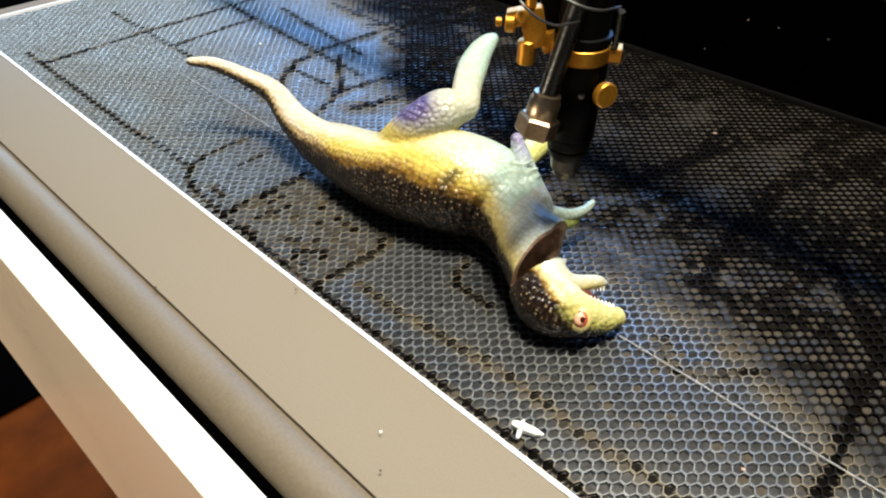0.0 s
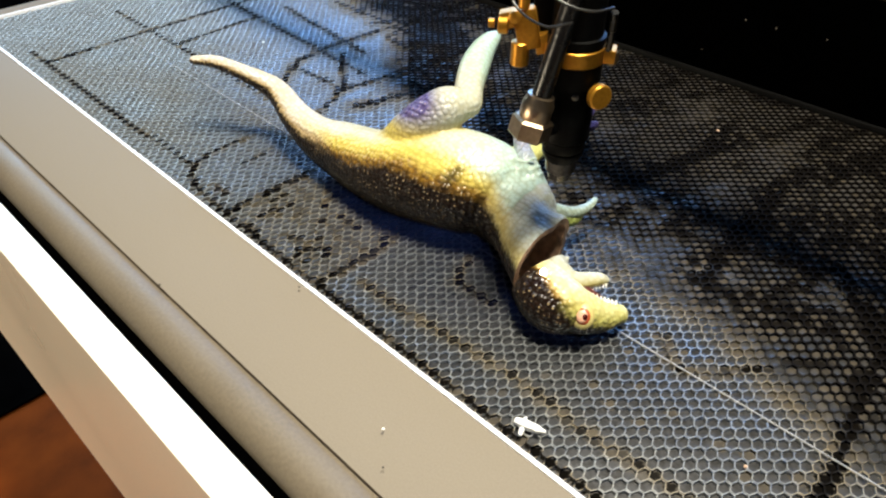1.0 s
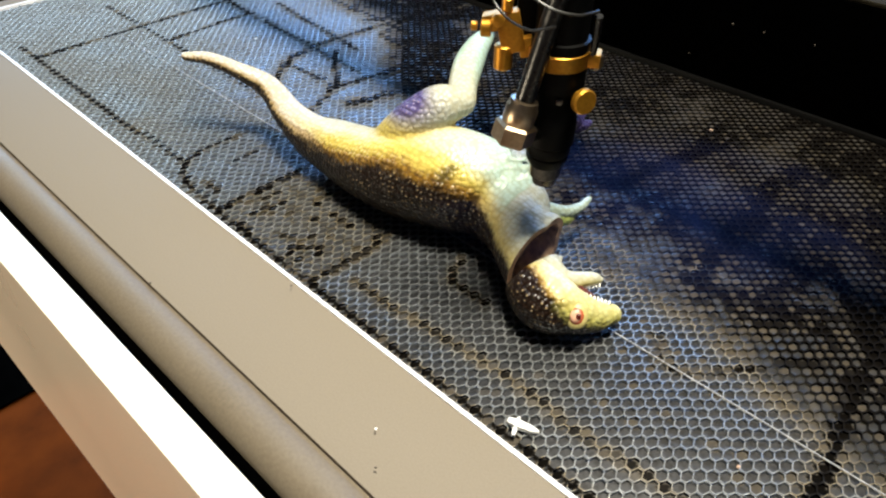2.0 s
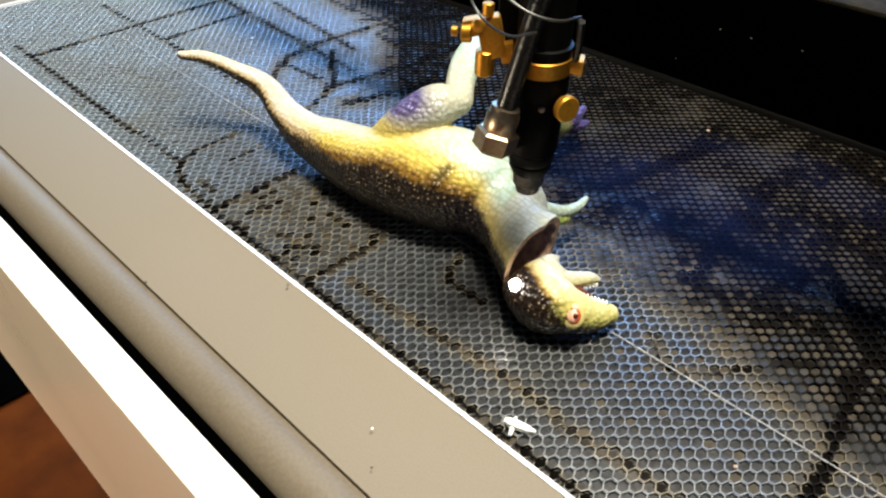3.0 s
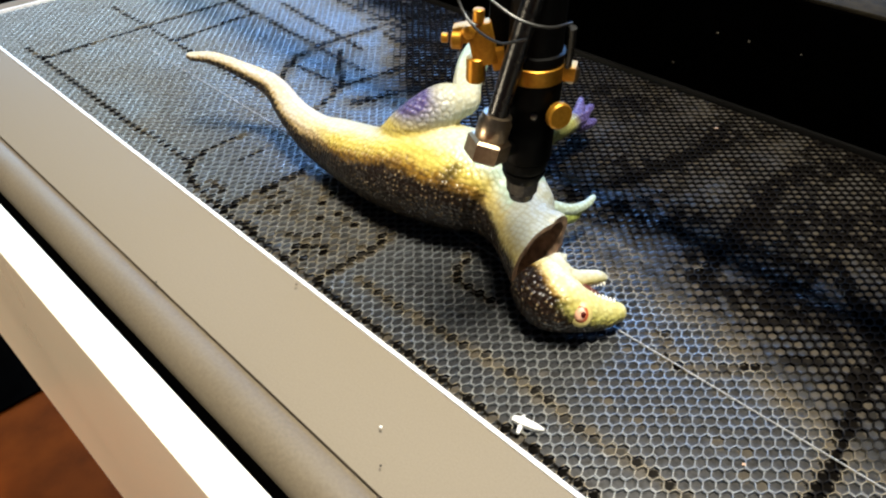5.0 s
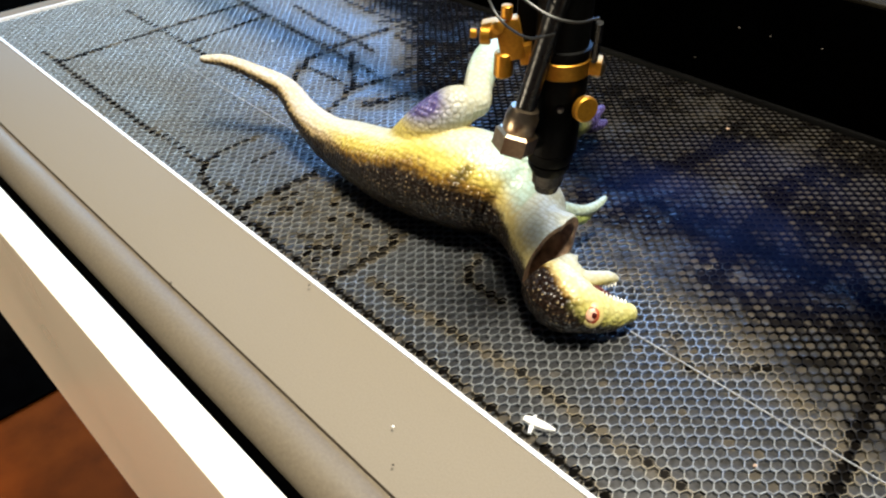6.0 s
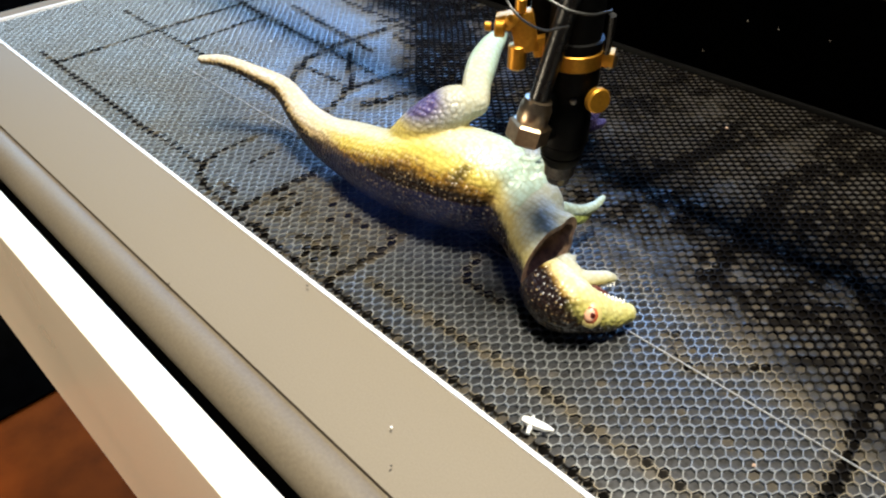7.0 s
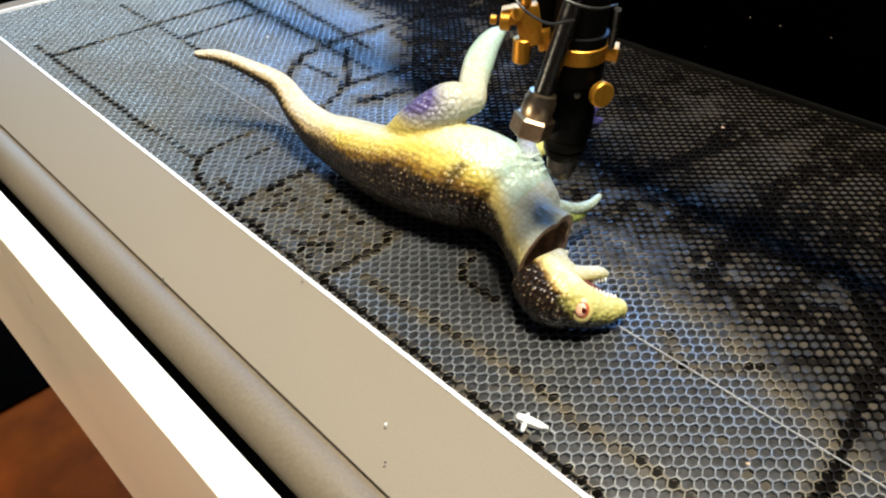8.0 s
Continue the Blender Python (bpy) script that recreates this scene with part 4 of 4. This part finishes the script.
def build_smoke(length, width, height, dense, seed):
    """A drifting sheet of smoke, humped and thinning out to its rim."""
    n = 40
    u, v = np.meshgrid(np.linspace(-1, 1, n), np.linspace(-1, 1, n))
    u, v = u.ravel(), v.ravel()
    hump = np.clip(1 - u * u, 0, 1) * np.clip(1 - v * v, 0, 1)
    z = height * (hump * 0.6 + 0.4 * noise2(u * 2.3 + 7, v * 2.3 + 3, seed))
    q = (np.arange(n - 1)[:, None] * n + np.arange(n - 1)[None, :]).ravel()
    me = bpy.data.meshes.new("smoke")
    me.from_pydata(np.stack([u * length / 2, v * width / 2, z], 1).tolist(), [], np.stack([q, q + 1, q + 1 + n, q + n], 1).tolist())
    me.materials.append(SMOKE)
    fall = np.clip(1 - (u * u + v * v), 0, 1) ** 1.5 * (0.5 + 0.7 * noise2(u * 3 + 9, v * 3 + 5, seed + 1))
    me.attributes.new("smoke_amount", "FLOAT", "POINT").data.foreach_set("value", (fall * dense).astype(np.float32))
    me.shade_smooth()
    return tagged(new("smoke", me), "thin bluish smoke drifting over the honeycomb", "smoke", "smoke wisps")


smoke_near = build_smoke(0.26, 0.14, 0.012, 0.022, 41)
smoke_wide = build_smoke(0.30, 0.20, 0.016, 0.030, 47)
smoke_low = build_smoke(0.26, 0.20, 0.014, 0.028, 53)

# flame and spot where the beam meets the rubber
bm = bmesh.new()
bmesh.ops.create_icosphere(bm, subdivisions=3, radius=1.0, matrix=Matrix.Diagonal((0.0085, 0.0085, 0.0085, 1)))
for v in bm.verts:
    v.co *= 1 + 0.25 * noise.noise(v.co * 180)
flame = tagged(part("flame", bm, FLAME), "bright yellow-white flame flaring in the cut", "flame")
bm = bmesh.new()
bmesh.ops.create_icosphere(bm, subdivisions=2, radius=0.0024)
for v in bm.verts:
    v.co *= 1 + 0.3 * noise.noise(v.co * 300)
tongue = tagged(part("flame", bm, EMBER), "small flame tongue under the cut neck", "flame")
bm = bmesh.new()
bmesh.ops.create_icosphere(bm, subdivisions=2, radius=1.0, matrix=Matrix.Diagonal((0.0016, 0.0017, 0.0020, 1)))
for v in bm.verts:
    v.co *= 1 + 0.3 * noise.noise(v.co * 500)
spot = tagged(part("glowing_spot", bm, SPARK), "white-hot laser spot on the cut rubber", "laser spot")

bm = bmesh.new()
bmesh.ops.create_icosphere(bm, subdivisions=2, radius=0.0034)
for v in bm.verts:
    v.co *= 1 + 0.25 * noise.noise(v.co * 300)
flare = tagged(part("flare", bm, SPARK), "white-hot flare where the beam burns through rubber", "flare")
# glowing shape added for the white glare on the cut faces
bm = bmesh.new()
bmesh.ops.create_icosphere(bm, subdivisions=3, radius=1.0, matrix=Matrix.Diagonal((0.0150, 0.0030, 0.0042, 1)))
for v in bm.verts:
    v.co *= 1 + 0.15 * noise.noise(v.co * 200)
glare = tagged(part("flame", bm, GLARE), "long bluish-white glowing shape standing in for the glare in the open cut", "flame")

build_bed()


def motions():
    # the gantry runs along y only: in to the front and back again
    ys = ((0, 0.1067), (0.5, 0.1075), (1, 0.1001), (1.5, 0.0963), (3, 0.0806), (3.5, 0.0755), (4, 0.0678), (4.5, 0.0665), (4.7, 0.0663), (5.0, 0.0700), (6, 0.0813), (6.5, 0.0871), (7, 0.0927), (7.5, 0.0975), (8, 0.0982))
    walk(laser, [(t, pose(CUT_X, y, 0)) for t, y in ys])
    walk(gantry, [(t, pose(CUT_X, y, 0)) for t, y in ys])
    # the head sags off the neck once it is cut through
    walk(severed, [(0, pose(0, 0, 0)), (7.1, pose(0, 0, 0)), (7.3, pose(-0.0008, 0.0003, 0)), (7.5, pose(-0.0025, 0.0008, 0)), (8, pose(-0.0029, 0.0005, 0))])
    inside = (-0.090, 0.108, 0.028)
    walk(flame, [(0, pose(*inside)), (0.3, pose(*inside)), (0.4, pose(-0.0425, 0.0785, 0.0410)), (0.6, pose(-0.0425, 0.0785, 0.0410)), (0.7, pose(-0.0490, 0.0885, 0.0315)), (0.8, pose(*inside)), (8, pose(*inside))])
    walk(tongue, [(0, pose(*inside)), (0.3, pose(*inside)), (0.4, pose(-0.0650, 0.0790, 0.0035)), (0.6, pose(-0.0650, 0.0790, 0.0035)), (0.75, pose(*inside)), (8, pose(*inside))])
    walk(spot, [(0, pose(-0.0462, 0.0836, 0.0353)), (1, pose(-0.0434, 0.0748, 0.0356)), (1.5, pose(-0.0434, 0.0712, 0.0360)), (1.8, pose(*inside)), (2.6, pose(*inside)), (2.9, pose(-0.0477, 0.0654, 0.0288)), (3, pose(-0.0477, 0.0654, 0.0288)), (3.5, pose(-0.0493, 0.0639, 0.0278)), (4, pose(-0.0516, 0.0626, 0.0273)), (4.15, pose(*inside)), (6.2, pose(*inside)), (6.4, pose(-0.0458, 0.0686, 0.0324)), (6.5, pose(-0.0458, 0.0686, 0.0324)), (6.6, pose(*inside)), (8, pose(*inside))])
    walk(flare, [(0, pose(*inside)), (1.3, pose(*inside)), (1.45, pose(-0.0434, 0.0712, 0.0360)), (1.55, pose(-0.0434, 0.0712, 0.0360)), (1.7, pose(*inside)), (2.7, pose(*inside)), (2.9, pose(-0.0477, 0.0654, 0.0288)), (3.1, pose(-0.0477, 0.0654, 0.0288)), (3.25, pose(*inside)), (8, pose(*inside))])
    walk(glare, [(0, pose(*inside, 0, -25.5, 88)), (7.3, pose(*inside, 0, -25.5, 88)), (7.4, pose(-0.0535, 0.0780, 0.0325, 0, -25.5, 88)), (7.5, pose(-0.0535, 0.0780, 0.0325, 0, -25.5, 88)), (7.6, pose(*inside, 0, -25.5, 88)), (8, pose(*inside, 0, -25.5, 88))])

    # smoke rises through the grid, drifts to the back and is drawn down again by the extraction
    low = -0.055
    walk(smoke_near, [(0, pose(-0.13, 0.08, low)), (0.8, pose(-0.12, 0.08, low)), (1.1, pose(-0.13, 0.075, 0.030, 0, 0, 8)), (1.6, pose(-0.17, 0.080, 0.034, 0, 0, 12)), (2.1, pose(-0.20, 0.09, low)), (6.5, pose(-0.13, 0.08, low)), (7.0, pose(-0.14, 0.075, 0.028, 0, 0, 5)), (7.6, pose(-0.18, 0.08, 0.034, 0, 0, 12)), (8, pose(-0.20, 0.085, low))])
    walk(smoke_wide, [(0, pose(0.02, 0.20, low)), (1.5, pose(-0.03, 0.165, low)), (2.0, pose(-0.03, 0.170, 0.036, 0, 0, 30)), (2.8, pose(-0.02, 0.175, 0.040, 0, 0, 36)), (3.5, pose(-0.01, 0.180, 0.040, 0, 0, 42)), (4.1, pose(0.01, 0.185, low, 0, 0, 45)), (8, pose(0.04, 0.22, low, 0, 0, 45))])
    walk(smoke_low, [(0, pose(0.0, 0.18, low)), (4.9, pose(0.0, 0.18, low)), (5.6, pose(0.0, 0.185, 0.032, 0, 0, 25)), (6.6, pose(0.03, 0.20, 0.036, 0, 0, 35)), (7.2, pose(0.05, 0.21, low, 0, 0, 40)), (8, pose(0.05, 0.21, low, 0, 0, 40))])


motions()
